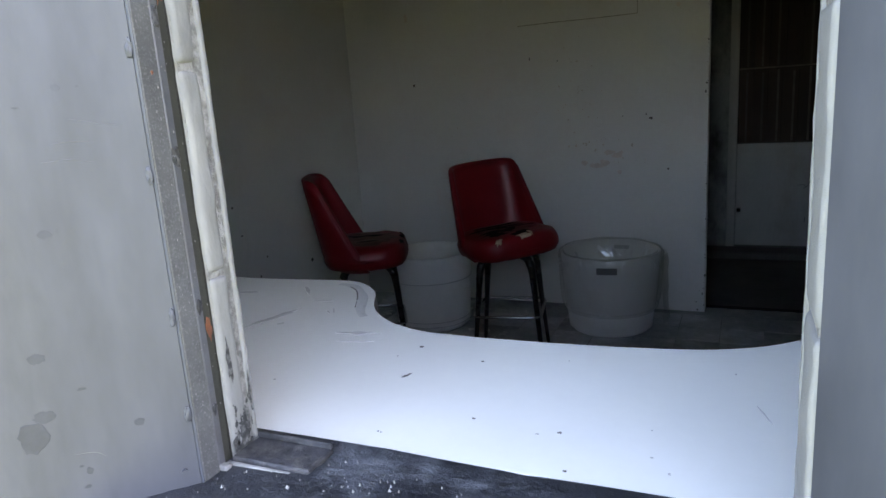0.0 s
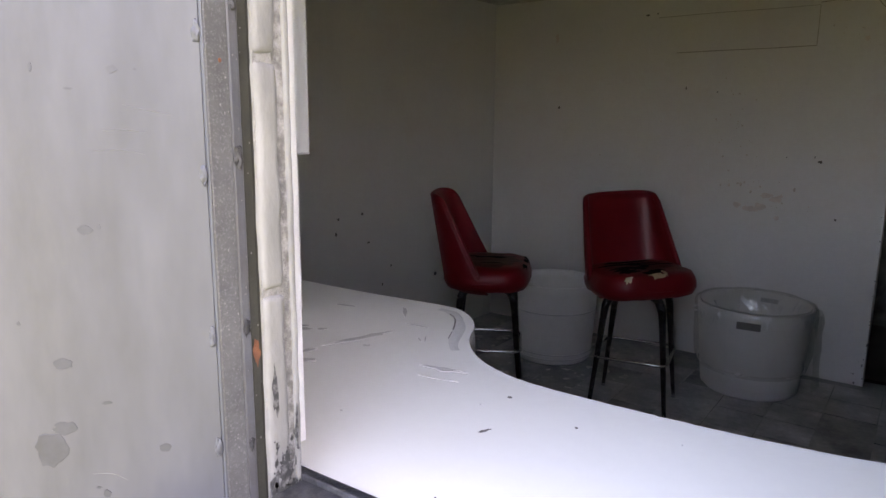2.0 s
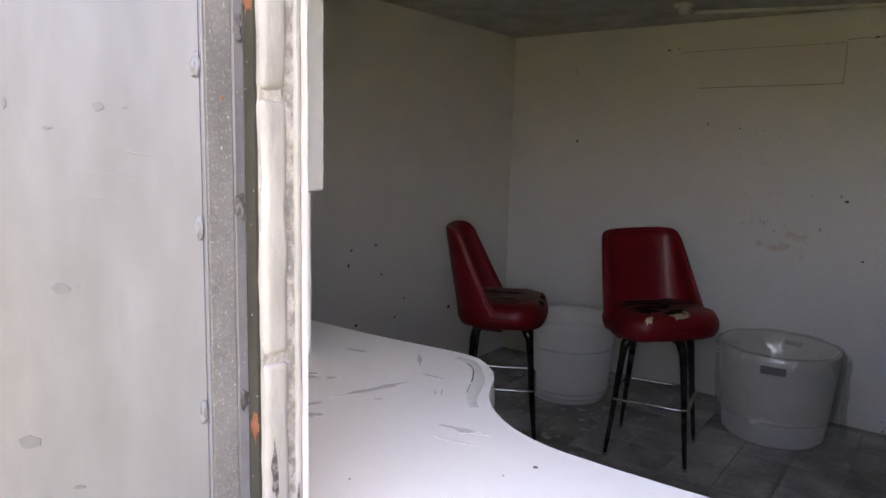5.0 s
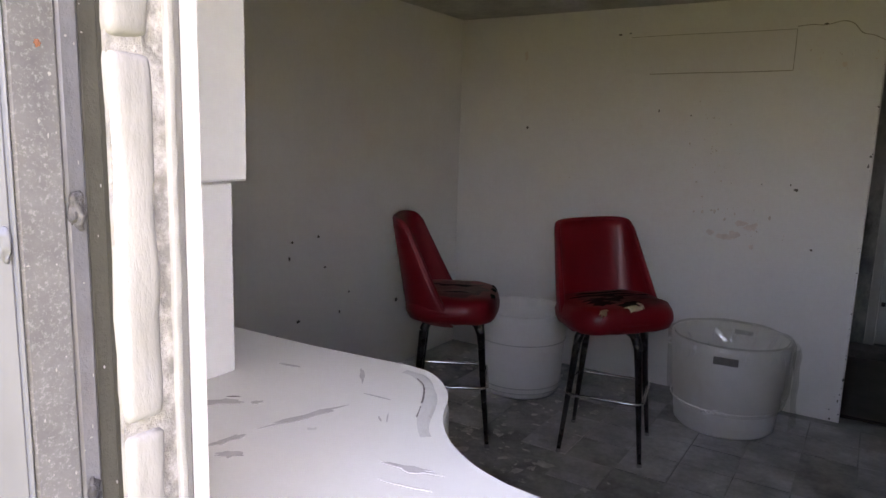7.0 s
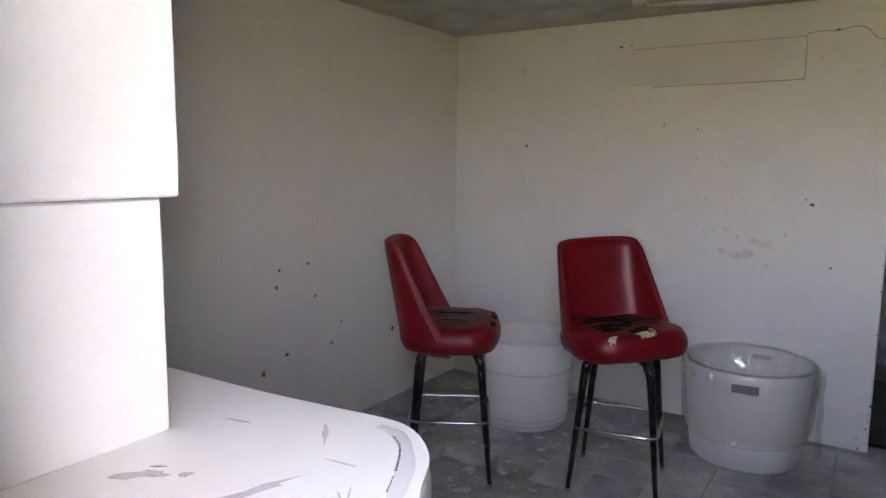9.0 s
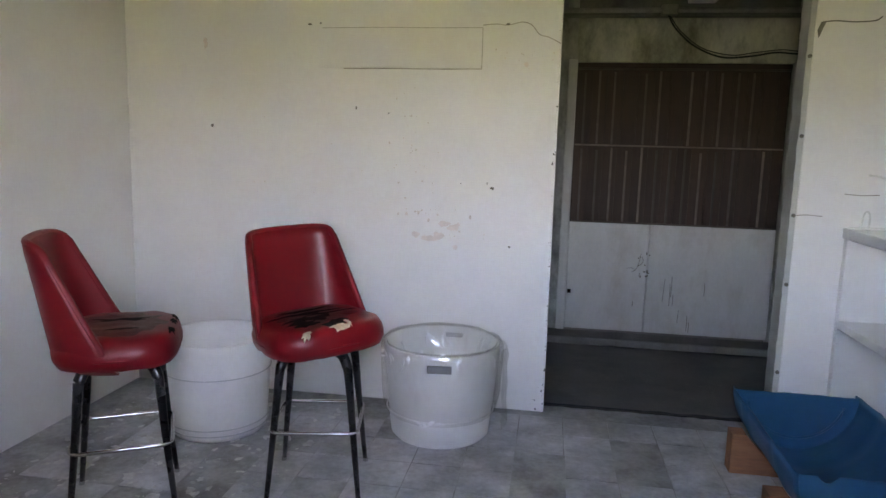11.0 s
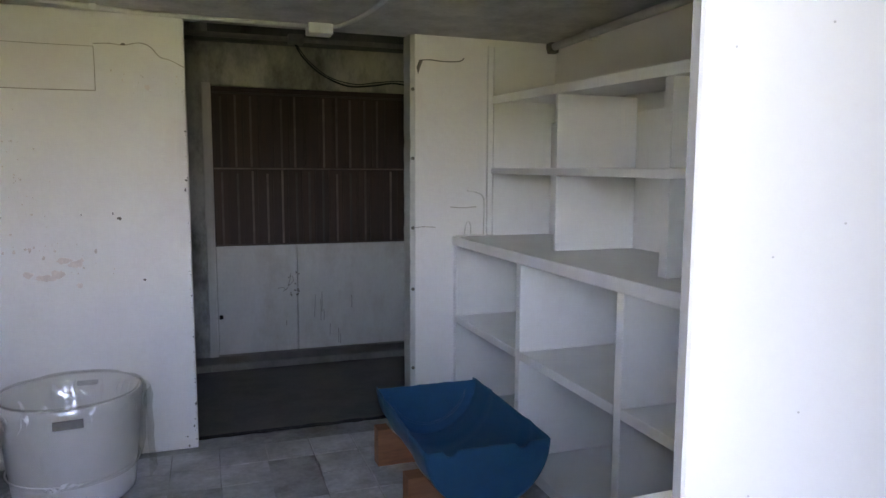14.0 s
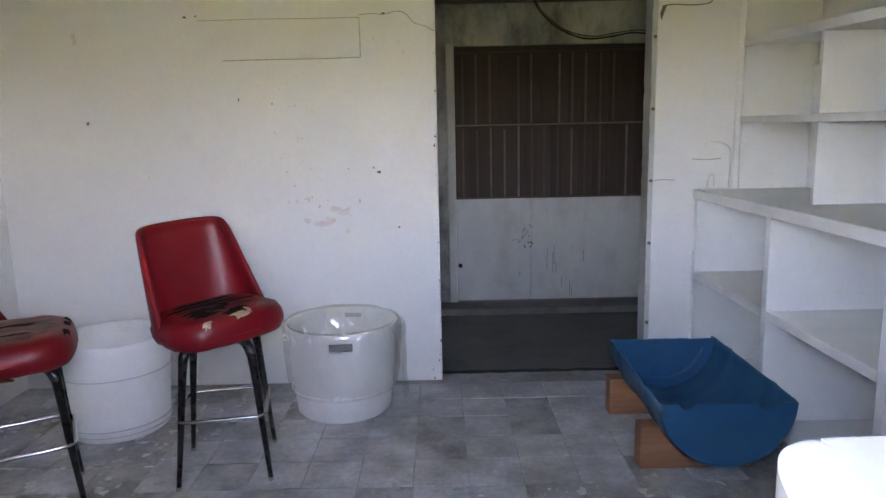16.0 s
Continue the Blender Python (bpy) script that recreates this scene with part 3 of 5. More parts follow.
patch = empty("wall_panel", "painted-over patch board on the wall, edges cracked", "wall panel", pose(-0.97, YB, 1.93))
part("board", box(-0.44, 0.44, -0.0035, 0.01, -0.105, 0.10, 0.0015), M_WALL, patch)
part("edge_crack", tube(smooth_path([(-0.30, -0.004, -0.109), (-0.05, -0.004, -0.107), (0.2, -0.004, -0.108), (0.44, -0.004, -0.105)]), 0.0022, 5), M_CRACK, patch, "dark cracked lower edge")
part("edge_crack", tube([(0.44, -0.004, -0.105), (0.441, -0.004, 0.0), (0.44, -0.004, 0.10)], 0.0016, 5), M_CRACK, patch)
part("edge_crack", tube(smooth_path([(0.44, -0.004, 0.102), (0.2, -0.004, 0.101), (-0.1, -0.004, 0.103), (-0.42, -0.004, 0.10)]), 0.0014, 5), M_CRACK, patch)

# ---------------------------------------------------------------- ceiling fittings
conduit = empty("conduit", "white painted ceiling conduit with a junction box", "conduit", pose(0, 4.585, ZC))
part("pipe", tube([(-1.22, -0.29, -0.013), (-0.70, -0.13, -0.013), (-0.33, -0.02, -0.013), (0.0, 0, -0.013), (0.47, 0, -0.013)], 0.011, 10), M_PIPE, conduit, smooth=True)
part("junction_box", box(0.47, 0.60, -0.05, 0.05, -0.055, -0.001, 0.006, 2), M_PIPE, conduit, "white metal junction box")
part("pipe", tube(smooth_path([(0.60, -0.03, -0.016), (0.64, -0.10, -0.016), (0.70, -0.40, -0.016), (0.72, -0.9, -0.016), (0.72, -2.6, -0.016)], 6), 0.011, 10), M_PIPE, conduit, smooth=True)
part("strap", box(-0.52, -0.49, -0.090, -0.054, -0.028, 0.0, 0.002), M_PIPE, conduit)
lamp = empty("lamp_holder", "white ceiling lamp holder without a bulb", "lamp holder", pose(-1.205, 4.10, ZC))
bm, _ = lathe([(0.0, -0.001), (0.055, -0.001), (0.055, -0.02), (0.03, -0.028), (0.026, -0.050), (0.020, -0.056), (0.018, -0.045), (0.0, -0.04)], 24)
part("socket", bm, M_PIPE, lamp, smooth=True)
part("cable", tube(smooth_path([(0.0, 0.045, -0.012), (-0.004, 0.11, -0.012), (-0.010, 0.193, -0.013)]), 0.006, 8), M_PIPE, lamp)

pipe = empty("ceiling_pipe", "painted pipe along the ceiling above the shelves", "pipe", pose(1.90, 0, 2.172))
part("pipe", tube([(0, 1.0, 0), (0, 3.0, 0), (0, 4.62, 0)], 0.022, 12), M_PIPE, pipe, smooth=True)
for y in (1.6, 2.9, 4.2):
    part("bracket", box(-0.012, 0.05, y, y + 0.03, -0.026, 0.028, 0.003), M_PIPE, pipe)
# solid block coloured dark for the shade of the gap at the wall
part("elbow", box(-0.03, 0.03, 4.58, 4.64, -0.035, 0.027, 0.01, 2), M_MARK, pipe, "dark block standing for the shaded gap round the pipe end")

back_pipe = empty("passage_pipe", "old grey pipe across the passage with a fitting", "pipe", pose(0, 6.10, 2.40))
part("pipe", tube([(-2.0, 0, 0.0), (0.6, 0, 0.0), (3.2, 0, 0.0)], 0.018, 10), M_GREYPIPE, back_pipe, smooth=True)
part("fitting", box(0.55, 0.66, -0.035, 0.035, -0.035, 0.035, 0.008, 2), M_GREYPIPE, back_pipe)
cable = empty("hanging_cable", "black cable sagging in front of the stained header", "cable", pose(0, 6.10, 0))
part("cable", tube(smooth_path([(0.60, 0, 2.37), (0.66, 0.02, 2.28), (0.80, 0.06, 2.17), (1.00, 0.1, 2.10), (1.2, 0.1, 2.11), (1.36, 0.1, 2.135), (1.6, 0.1, 2.13), (2.4, 0.1, 2.2)], 8), 0.0065, 8), M_CABLE, cable, smooth=True)
part("cable", tube(smooth_path([(0.61, 0.01, 2.37), (0.70, 0.03, 2.26), (0.86, 0.07, 2.155), (1.06, 0.1, 2.115), (1.22, 0.11, 2.135), (1.40, 0.11, 2.155), (1.6, 0.11, 2.15), (2.4, 0.11, 2.22)], 8), 0.004, 6), M_CABLE, cable, smooth=True)

# ---------------------------------------------------------------- shelf wall: lower unit, worktop, upper shelves
Y0S = 1.72
lower = empty("shelf_unit", "white painted open lower shelf unit along the wall", "shelf unit", pose(0, 0, 0))
part("bottom_board", box(1.315, 1.945, Y0S, 4.62, 0.07, 0.10, 0.002), M_SHELF, lower)
part("plinth", box(1.36, 1.38, Y0S, 4.62, 0.0, 0.07), M_SHELF, lower)
part("back_panel", box(1.928, 1.948, Y0S, 4.64, 0.10, 1.03), M_SHELF, lower)
part("end_panel", box(1.31, 1.928, 4.618, 4.640, 0.0, 1.03, 0.002), M_SHELF, lower)
DIV = (3.752, 2.935, 2.12)
for y in DIV:
    part("divider", box(1.31, 1.927, y, y + 0.022, 0.10, 1.03, 0.002), M_SHELF, lower)
    part("face_strip", box(1.300, 1.312, y - 0.004, y + 0.040, 0.09, 1.028, 0.002), M_SHELF, lower)
part("face_strip", box(1.300, 1.312, 4.60, 4.641, 0.0, 1.028, 0.002), M_SHELF, lower)
ends = (4.618,) + DIV + (Y0S,)
for a, b in zip(ends, ends[1:]):
    part("shelf", box(1.312, 1.926, b + (0.023 if b in DIV else 0), a - 0.001, 0.592, 0.614, 0.002), M_SHELF, lower)
    part("shelf_lip", box(1.298, 1.311, b + (0.041 if b in DIV else 0), a - 0.006, 0.577, 0.618, 0.003), M_SHELF, lower)

top = empty("worktop", "white painted worktop on the shelf unit", "worktop", pose(0, 0, 0))
part("top_board", box(1.308, 1.948, Y0S, 4.641, 1.032, 1.076, 0.003), M_SHELF, top)
part("edge_strip", box(1.290, 1.307, Y0S, 4.641, 1.026, 1.079, 0.005, 2), M_SHELF, top)


def front_x(y):
    return 1.435 + (y - 2.88) * 0.052


def skew_box(y0, y1, z0, z1, depth0=0.0, depth1=None, bevel=0.002, slope=0.0):
    """A board whose front follows the skewed line of the upper shelves."""
    xb = 1.907
    xs = [(front_x(y0) + depth0, y0), (xb if depth1 is None else front_x(y0) + depth1, y0),
          (xb if depth1 is None else front_x(y1) + depth1, y1), (front_x(y1) + depth0, y1)]
    bm = prism(xs, z0, z1, bevel, 1)
    for v in bm.verts:
        v.co.z += slope * (v.co.y - 2.75)
    return bm


upper = empty("upper_shelf", "white painted open upper shelves on the worktop", "shelf unit", pose(0, 0, 0))
part("backboard", box(1.908, 1.948, Y0S, 4.62, 1.078, 1.735, 0.003), M_SHELF, upper, "white backboard with a visible top edge")
part("wall_batten", box(1.500, 1.534, 4.626, 4.641, 1.080, 2.165, 0.004), M_SHELF, upper, "chipped white vertical batten")
part("end_board", box(1.535, 1.925, 4.622, 4.641, 1.078, 2.16, 0.002), M_SHELF, upper)
UDIV = (3.762, 2.888, 2.02)
part("top_shelf", skew_box(Y0S, 4.620, 1.772, 1.794, 0.012, None, 0.002, 0.042), M_SHELF, upper)
part("top_lip", skew_box(Y0S, 4.620, 1.757, 1.800, 0.0, 0.0115, 0.002, 0.042), M_SHELF, upper)
for lower_row in (True, False):
    for y in UDIV:
        z0, z1 = (1.078, 1.417 + 0.010 * (y - 2.75)) if lower_row else (1.453 + 0.010 * (y - 2.70), 1.756 + 0.042 * (y - 2.75))
        part("divider", skew_box(y, y + 0.02, z0, z1, 0.012), M_SHELF, upper)
        part("face_strip", skew_box(y - 0.002, y + 0.045 if y < 3 else y + 0.022, z0, z1, 0.0, 0.0115), M_SHELF, upper)
part("middle_shelf", skew_box(Y0S, 4.620, 1.428, 1.45, 0.012, None, 0.002, 0.010), M_SHELF, upper)
part("middle_lip", skew_box(Y0S, 4.620, 1.418, 1.452, -0.002, 0.0115, 0.002, 0.010), M_SHELF, upper)

hook = empty("wire_bracket", "bent white wire bracket forgotten on the worktop", "bracket", pose(1.32, 4.60, 1.08))
part("loop", tube(smooth_path([(0.0, 0, 0.003), (0.03, 0, 0.003), (0.04, 0, 0.06), (0.055, 0, 0.085), (0.07, 0, 0.06), (0.07, 0, 0.003)], 6), 0.004, 6), M_PIPE, hook)
part("foot", tube([(-0.02, 0, 0.004), (0.15, 0, 0.004)], 0.005, 6), M_PIPE, hook)
part("arm", tube(smooth_path([(0.16, 0.02, 0.0), (0.165, 0.025, 0.15), (0.16, 0.03, 0.22), (0.12, 0.032, 0.25), (0.06, 0.032, 0.26)], 6), 0.005, 6), M_PIPE, hook)

# ---------------------------------------------------------------- serving counter
ZT = 1.045
curve = smooth_path([(-1.45, 1.50, 0), (-1.0, 1.505, 0), (-0.82, 1.518, 0), (-0.71, 1.527, 0), (-0.655, 1.508, 0), (-0.60, 1.455, 0), (-0.555, 1.37, 0),
                     (-0.50, 1.312, 0), (-0.43, 1.275, 0), (-0.345, 1.262, 0), (-0.16, 1.266, 0), (0.0, 1.283, 0), (0.09, 1.308, 0), (0.165, 1.36, 0),
                     (0.216, 1.45, 0), (0.242, 1.535, 0), (0.270, 1.588, 0), (0.315, 1.615, 0), (0.40, 1.622, 0), (0.9, 1.63, 0)], 5)
outline = [(p.x, p.y) for p in curve] + [(0.9, 0.95), (0.205, 0.95), (0.203, 0.874), (0.126, 0.872), (0.124, 0.868), (-0.422, 0.868), (-0.424, 0.872), (-0.501, 0.874), (-0.503, 0.95), (-1.45, 0.95)]
counter = empty("serving_counter", "white laminate serving counter with a wavy rounded edge, scuffed", "counter", pose(0, 0, 0))
part("counter_top", prism(outline, ZT - 0.08, ZT, 0.030, 5), M_LAMINATE, counter, smooth=False)
inset = [(p.x, p.y - 0.16) for p in curve] + [(0.9, 0.95), (-1.45, 0.95)]
part("base", prism(inset, 0.0, ZT - 0.082), M_SHELF, counter, "white painted counter base")


def scuff(x, y, rx, ry, rot, seed, material=None):
    bm = blob(ragged(rx, ry, 16, 0.5, seed), 0.0008)
    return part("scuff", bm, material or M_SCUFF, counter, "grey worn scuff", m=pose(x, y, ZT - 0.0002 + 0.00006 * (seed % 7), 0, 0, rot))


def streak(x0, y0, x1, y1, w, seed, material=None):
    """A worn streak between two places on the counter."""
    scuff((x0 + x1) / 2, (y0 + y1) / 2, math.hypot(x1 - x0, y1 - y0) / 2, w, math.degrees(math.atan2(y1 - y0, x1 - x0)), seed, material)


streak(-0.734, 1.213, -0.694, 1.326, 0.0085, 1)
streak(-0.537, 1.226, -0.481, 1.237, 0.007, 2)
streak(-0.868, 1.211, -0.825, 1.254, 0.010, 3)
streak(-0.811, 1.251, -0.800, 1.270, 0.005, 12)
streak(-0.748, 1.130, -0.734, 1.185, 0.006, 4)
streak(-0.723, 1.120, -0.698, 1.139, 0.008, 5)
streak(-0.775, 1.463, -0.736, 1.417, 0.0035, 6)
streak(-0.703, 1.382, -0.658, 1.386, 0.0015, 7)
streak(-0.638, 1.331, -0.618, 1.315, 0.0013, 8)
streak(-0.630, 1.345, -0.612, 1.318, 0.001, 13)
streak(-0.52, 1.19, -0.47, 1.20, 0.0012, 17)
streak(-0.90, 1.40, -0.86, 1.41, 0.003, 18)
streak(0.108, 1.12, 0.122, 1.08, 0.001, 23)
scuff(-0.373, 1.20, 0.0035, 0.003, 0, 9, M_MARK)
streak(-0.349, 1.085, -0.343, 1.099, 0.002, 10, M_MARK)
streak(-0.855, 1.252, -0.842, 1.262, 0.0016, 14, M_MARK)
scuff(-0.099, 0.991, 0.0022, 0.002, 0, 15, M_MARK)
scuff(-0.074, 0.914, 0.002, 0.0015, 0, 16, M_MARK)
rnd = random.Random(5)
for k in range(14):
    x, y = -0.85 + 0.95 * rnd.random(), 0.93 + 0.32 * rnd.random()
    scuff(x, y, 0.0008 + 0.0012 * rnd.random(), 0.0008 + 0.001 * rnd.random(), 0, 300 + k, M_SCUFF if rnd.random() < 0.7 else M_MARK)

M_BAND = mat("creased_edge_band", (0.63, 0.625, 0.605), 0.4, var=0.08, scale=40, bump=0.35, bumpscale=55,
             stain=(0.42, 0.40, 0.38), stain_amt=0.3, stain_scale=30)
lobe = [p for p in curve if -0.71 < p.x < -0.515 and p.y > 1.32]
bm = bmesh.new()
rows = []
for i, p in enumerate(lobe):
    d = (lobe[min(i + 1, len(lobe) - 1)] - lobe[max(i - 1, 0)]).normalized()
    out = Vector((-d.y, d.x, 0))
    ease = math.sin(math.pi * min(1.0, (i + 0.3) / len(lobe) * 1.1)) ** 0.5 if i < len(lobe) - 1 else 0.25
    row = []
    for k in range(9):
        th = math.pi / 2 * min(k, 6) / 6
        inset = 0.030 * (1 - math.sin(th)) + (0.006 if k == 0 else 0)
        z = ZT - 0.030 * (1 - math.cos(th)) - (0.026 * (k - 6) if k > 6 else 0)
        q = p - out * inset + Vector((0, 0, z))
        n = (out * math.sin(th) + Vector((0, 0, math.cos(th)))).normalized()
        lift = 0.0004 if k == 0 else 0.0012 + 0.0022 * ease * (1 + noise.noise(Vector((p.x * 22, k * 0.55, 4.0))) * 1.4)
        row.append(bm.verts.new(q + n * lift))
    rows.append(row)
for p, q in zip(rows, rows[1:]):
    for k in range(8):
        bm.faces.new((p[k], p[k + 1], q[k + 1], q[k]))
part("edge_band", bm, M_BAND, counter, "creased edge band lifting at the rounded corner", True)
seam = [r + Vector((0, 0, 0.0008)) for r in smooth_path([(-0.676, 1.482, ZT), (-0.650, 1.462, ZT), (-0.624, 1.424, ZT), (-0.603, 1.384, ZT), (-0.590, 1.357, ZT)], 6)]
for a0, b0, w in ((0, 9, 0.0011), (8, 15, 0.0016), (17, 24, 0.0009)):
    piece = seam[a0:b0 + 1]
    part("edge_seam", tube(piece, w, 5, [w * (0.35 + 0.9 * abs(math.sin(1.7 * k + a0))) for k in range(len(piece))]), M_MARK, counter, "dirty open seam of the edge band")

# side boards that stand on the counter
side = empty("side_board", "white painted board standing on the counter, stepped", "board", pose(-0.93, 0, 0))
part("lower_board", box(-0.06, -0.002, 0.95, 1.334, ZT, 1.352, 0.003), M_SHELF, side)
part("upper_board", box(-0.06, 0.012, 0.95, 1.352, 1.354, 2.19, 0.003), M_SHELF, side)
side2 = empty("side_board", "white painted board standing on the counter, colour darkened against window light", "board", pose(0.357, 1.45, 0))
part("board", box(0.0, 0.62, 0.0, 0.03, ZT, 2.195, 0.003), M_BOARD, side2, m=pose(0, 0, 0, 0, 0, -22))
rnd = random.Random(8)
for i, (u, z) in enumerate(((0.05, 1.62), (0.03, 1.54), (0.11, 1.56), (0.07, 1.36), (0.13, 1.39), (0.06, 1.14), (0.12, 1.12), (0.10, 1.22))):
    part("nail_dimple", tube(((u, -0.0006, z), (u, 0.002, z)), 0.0011, 6), M_TAG, side2, "small filled nail dimple",
         m=pose(0, 0, 0, 0, 0, -22))

# ---------------------------------------------------------------- window jambs, sill, frame and metal leaves
def jamb_block(x0, x1, y0, y1, z0, z1, seed, r=0.007):
    """A block end with worn, uneven rims."""
    bm = box(x0, x1, y0, y1, z0 + 0.003, z1 - 0.003)
    bmesh.ops.subdivide_edges(bm, edges=[e for e in bm.edges if abs(e.verts[0].co.z - e.verts[1].co.z) > 0.05], cuts=9)
    rim = [e for e in bm.edges if e.calc_face_angle(0) > 0.5]
    bmesh.ops.bevel(bm, geom=rim, offset=r, segments=3, profile=0.6, affect='EDGES')
    for v in bm.verts:
        v.co += 0.0022 * noise.noise_vector(v.co * 30 + Vector((seed, 0, 0)))
    return bm


# jamb white, darkened in colour so the skylight does not burn it out
M_JAMB = mat("white_jamb_paint_dimmed", (0.265, 0.26, 0.25), 0.7, var=0.14, scale=25, bump=0.3, bumpscale=60,
             stain=(0.22, 0.21, 0.20), stain_amt=0.5, stain_scale=26)
# Darker grey for the recessed groove between block face and edge bead.
M_GROOVE = mat("groove_grey", (0.22, 0.21, 0.20), 0.9, var=0.5, scale=30, bump=0.5, bumpscale=80,
              stain=(0.45, 0.44, 0.43), stain_amt=0.9, stain_scale=60)
M_JOINT = mat("dirty_mortar", (0.36, 0.345, 0.33), 0.9, var=0.4, scale=40, bump=0.6, bumpscale=120,
              stain=(0.10, 0.095, 0.09), stain_amt=0.9, stain_scale=60)
for nm, x0, x1 in (("jamb_left", OX0 - 0.074, OX0), ("jamb_right", OX1, OX1 + 0.074)):
    left = nm == "jamb_left"
    jamb = empty(nm, "white painted block window jamb, chipped and grimy", "window jamb", pose(0, 0, 0), "", "structure")
    e = 0.0035
    part("mortar", box(x0 + (0 if left else e), x1 - (e if left else 0), 0.831 if left else YW + 0.01, 0.852, 0.97, OZ1), M_JOINT, jamb, "crumbling dirty mortar")
    part("groove", box(x0 + (0 if left else e), x1 - (e if left else 0), 0.8521, 0.866, 0.97, OZ1), M_GROOVE, jamb, "dark grey groove beside the block edge")
    z, k = 1.0415, 0
    while z < OZ1 - 0.02:
        z1 = min(z + 0.217, OZ1)
        part("block", jamb_block(x0, x1, YW + (0.0505 if left else 0.002), 0.8572, z, z1, k), M_WALL_OUT if left else M_JAMB, jamb, smooth=True)
        z += 0.217
        k += 1
    bm = box(x0, x1, 0.8650, 0.8705, 1.0, OZ1)
    bmesh.ops.subdivide_edges(bm, edges=[q for q in bm.edges if abs(q.verts[0].co.z - q.verts[1].co.z) > 0.05], cuts=70)
    bmesh.ops.bevel(bm, geom=[q for q in bm.edges if q.calc_face_angle(0) > 0.5], offset=0.0014, segments=2, profile=0.6, affect='EDGES')
    for v in bm.verts:
        v.co += 0.0007 * noise.noise_vector(v.co * 40) + 0.0006 * noise.noise_vector(v.co * 160)
    part("edge_bead", bm, M_JAMB, jamb, "bright uneven block edge", True)
    if left:
        part("inner_return", box(x0, OX0 - 0.028, 0.8712, 0.897, 1.046, OZ1, 0.003), M_JAMB, jamb, "white painted inner return")

sill = empty("window_sill", "dark grimy concrete window sill with white residue", "window sill", pose(0, 0, 0), "", "structure")
bm = box(-0.75, 0.45, 0.66, 0.897, OZ0 + 0.001, 1.0465)
bmesh.ops.subdivide_edges(bm, edges=bm.edges, cuts=14, use_grid_fill=True)
for v in bm.verts:
    if v.co.z > 1.044:
        v.co.z += 0.004 * noise.noise(v.co * 25) + 0.002 * noise.noise(v.co * 80)
part("slab", bm, M_SILL, sill)
M_STEELDARK = mat("grimy_steel", (0.050, 0.050, 0.056), 0.6, metal=0.2, var=0.6, scale=30, bump=0.5, bumpscale=80,
                  stain=(0.17, 0.16, 0.15), stain_amt=0.7, stain_scale=45)
bracket = empty("sill_bracket", "bent steel channel remnant on the sill corner", "bracket", pose(-0.433, 0.823, 1.042))
part("plate", box(0.002, 0.105, 0.0, 0.050, 0.0, 0.010, 0.002), M_STEELDARK, bracket, "worn steel plate")
part("flange", box(0.002, 0.105, 0.046, 0.050, 0.010, 0.017, 0.001), M_STEELDARK, bracket)
part("white_edge", box(0.0, 0.085, -0.006, -0.001, 0.0, 0.006, 0.001), M_WALL_OUT, bracket, "white paint run")
bm = box(-0.008, 0.010, -0.018, -0.007, -0.001, 0.008, 0.003, 2)
part("chip", bm, M_WALL_OUT, bracket, "lump of white mortar")

rnd = random.Random(45)
verts, faces = [], []
for k in range(170):
    x, y = -0.46 + 0.62 * rnd.random(), 0.70 + 0.165 * rnd.random()
    if k % 3 == 0:
        x, y = rnd.gauss(-0.30, 0.05), rnd.gauss(0.82, 0.025)
    if y > 0.866 or (-0.435 < x < -0.32 and y > 0.815):
        continue
    size, base = 0.0004 + 0.0020 * rnd.random() ** 4, len(verts)
    z = 1.0463 + 0.004 * noise.noise(Vector((x, y, 1.0465)) * 25) + 0.002
    verts.append((x, y, z + size * 0.6))
    for q in range(7):
        f = size * (0.6 + 0.8 * rnd.random())
        verts.append((x + f * math.cos(q * 0.8976), y + f * math.sin(q * 0.8976), z - 0.003))
    faces += [(base, base + 1 + q, base + 1 + (q + 1) % 7) for q in range(7)]
me = bpy.data.meshes.new("sill_grit")
me.from_pydata(verts, [], faces)
me.materials.append(M_WALL_OUT)
tagged(new("sill_grit", me), "white crumbs of paint and mortar on the sill", "grit", "", "stuff")

frame_ob = empty("window_frame", "rusty blue-grey steel window frame", "window frame", pose(0, 0, 0), "", "structure")
part("channel", box(OX0 - 0.05, OX0 - 0.007, 0.8178, 0.8305, 1.03, OZ1, 0.002), M_OLIVE, frame_ob, "olive steel channel, darkened for its shaded recess")
# solid black strip in place of the gap's shade
part("gap", box(OX0 - 0.05, OX0 - 0.0064, 0.8283, 0.8308, 1.03, OZ1), M_DARKGAP, frame_ob, "black strip standing for the shaded gap beside the blocks")
part("stop", box(OX0 - 0.05, OX0 - 0.003, 0.8055, 0.8175, 1.03, OZ1, 0.002), M_STEELBLUE, frame_ob, "blue-grey steel stop")
part("angle", box(OX0 - 0.05, OX0 - 0.001, 0.7805, 0.8053, 1.04, OZ1, 0.002), M_SPECK, frame_ob, "speckled weathered angle iron")
part("seam", box(OX0 - 0.004, OX0 + 0.0002, 0.7785, 0.7803, 1.045, OZ1, 0.0008), M_GALV, frame_ob, "thin sealant seam")
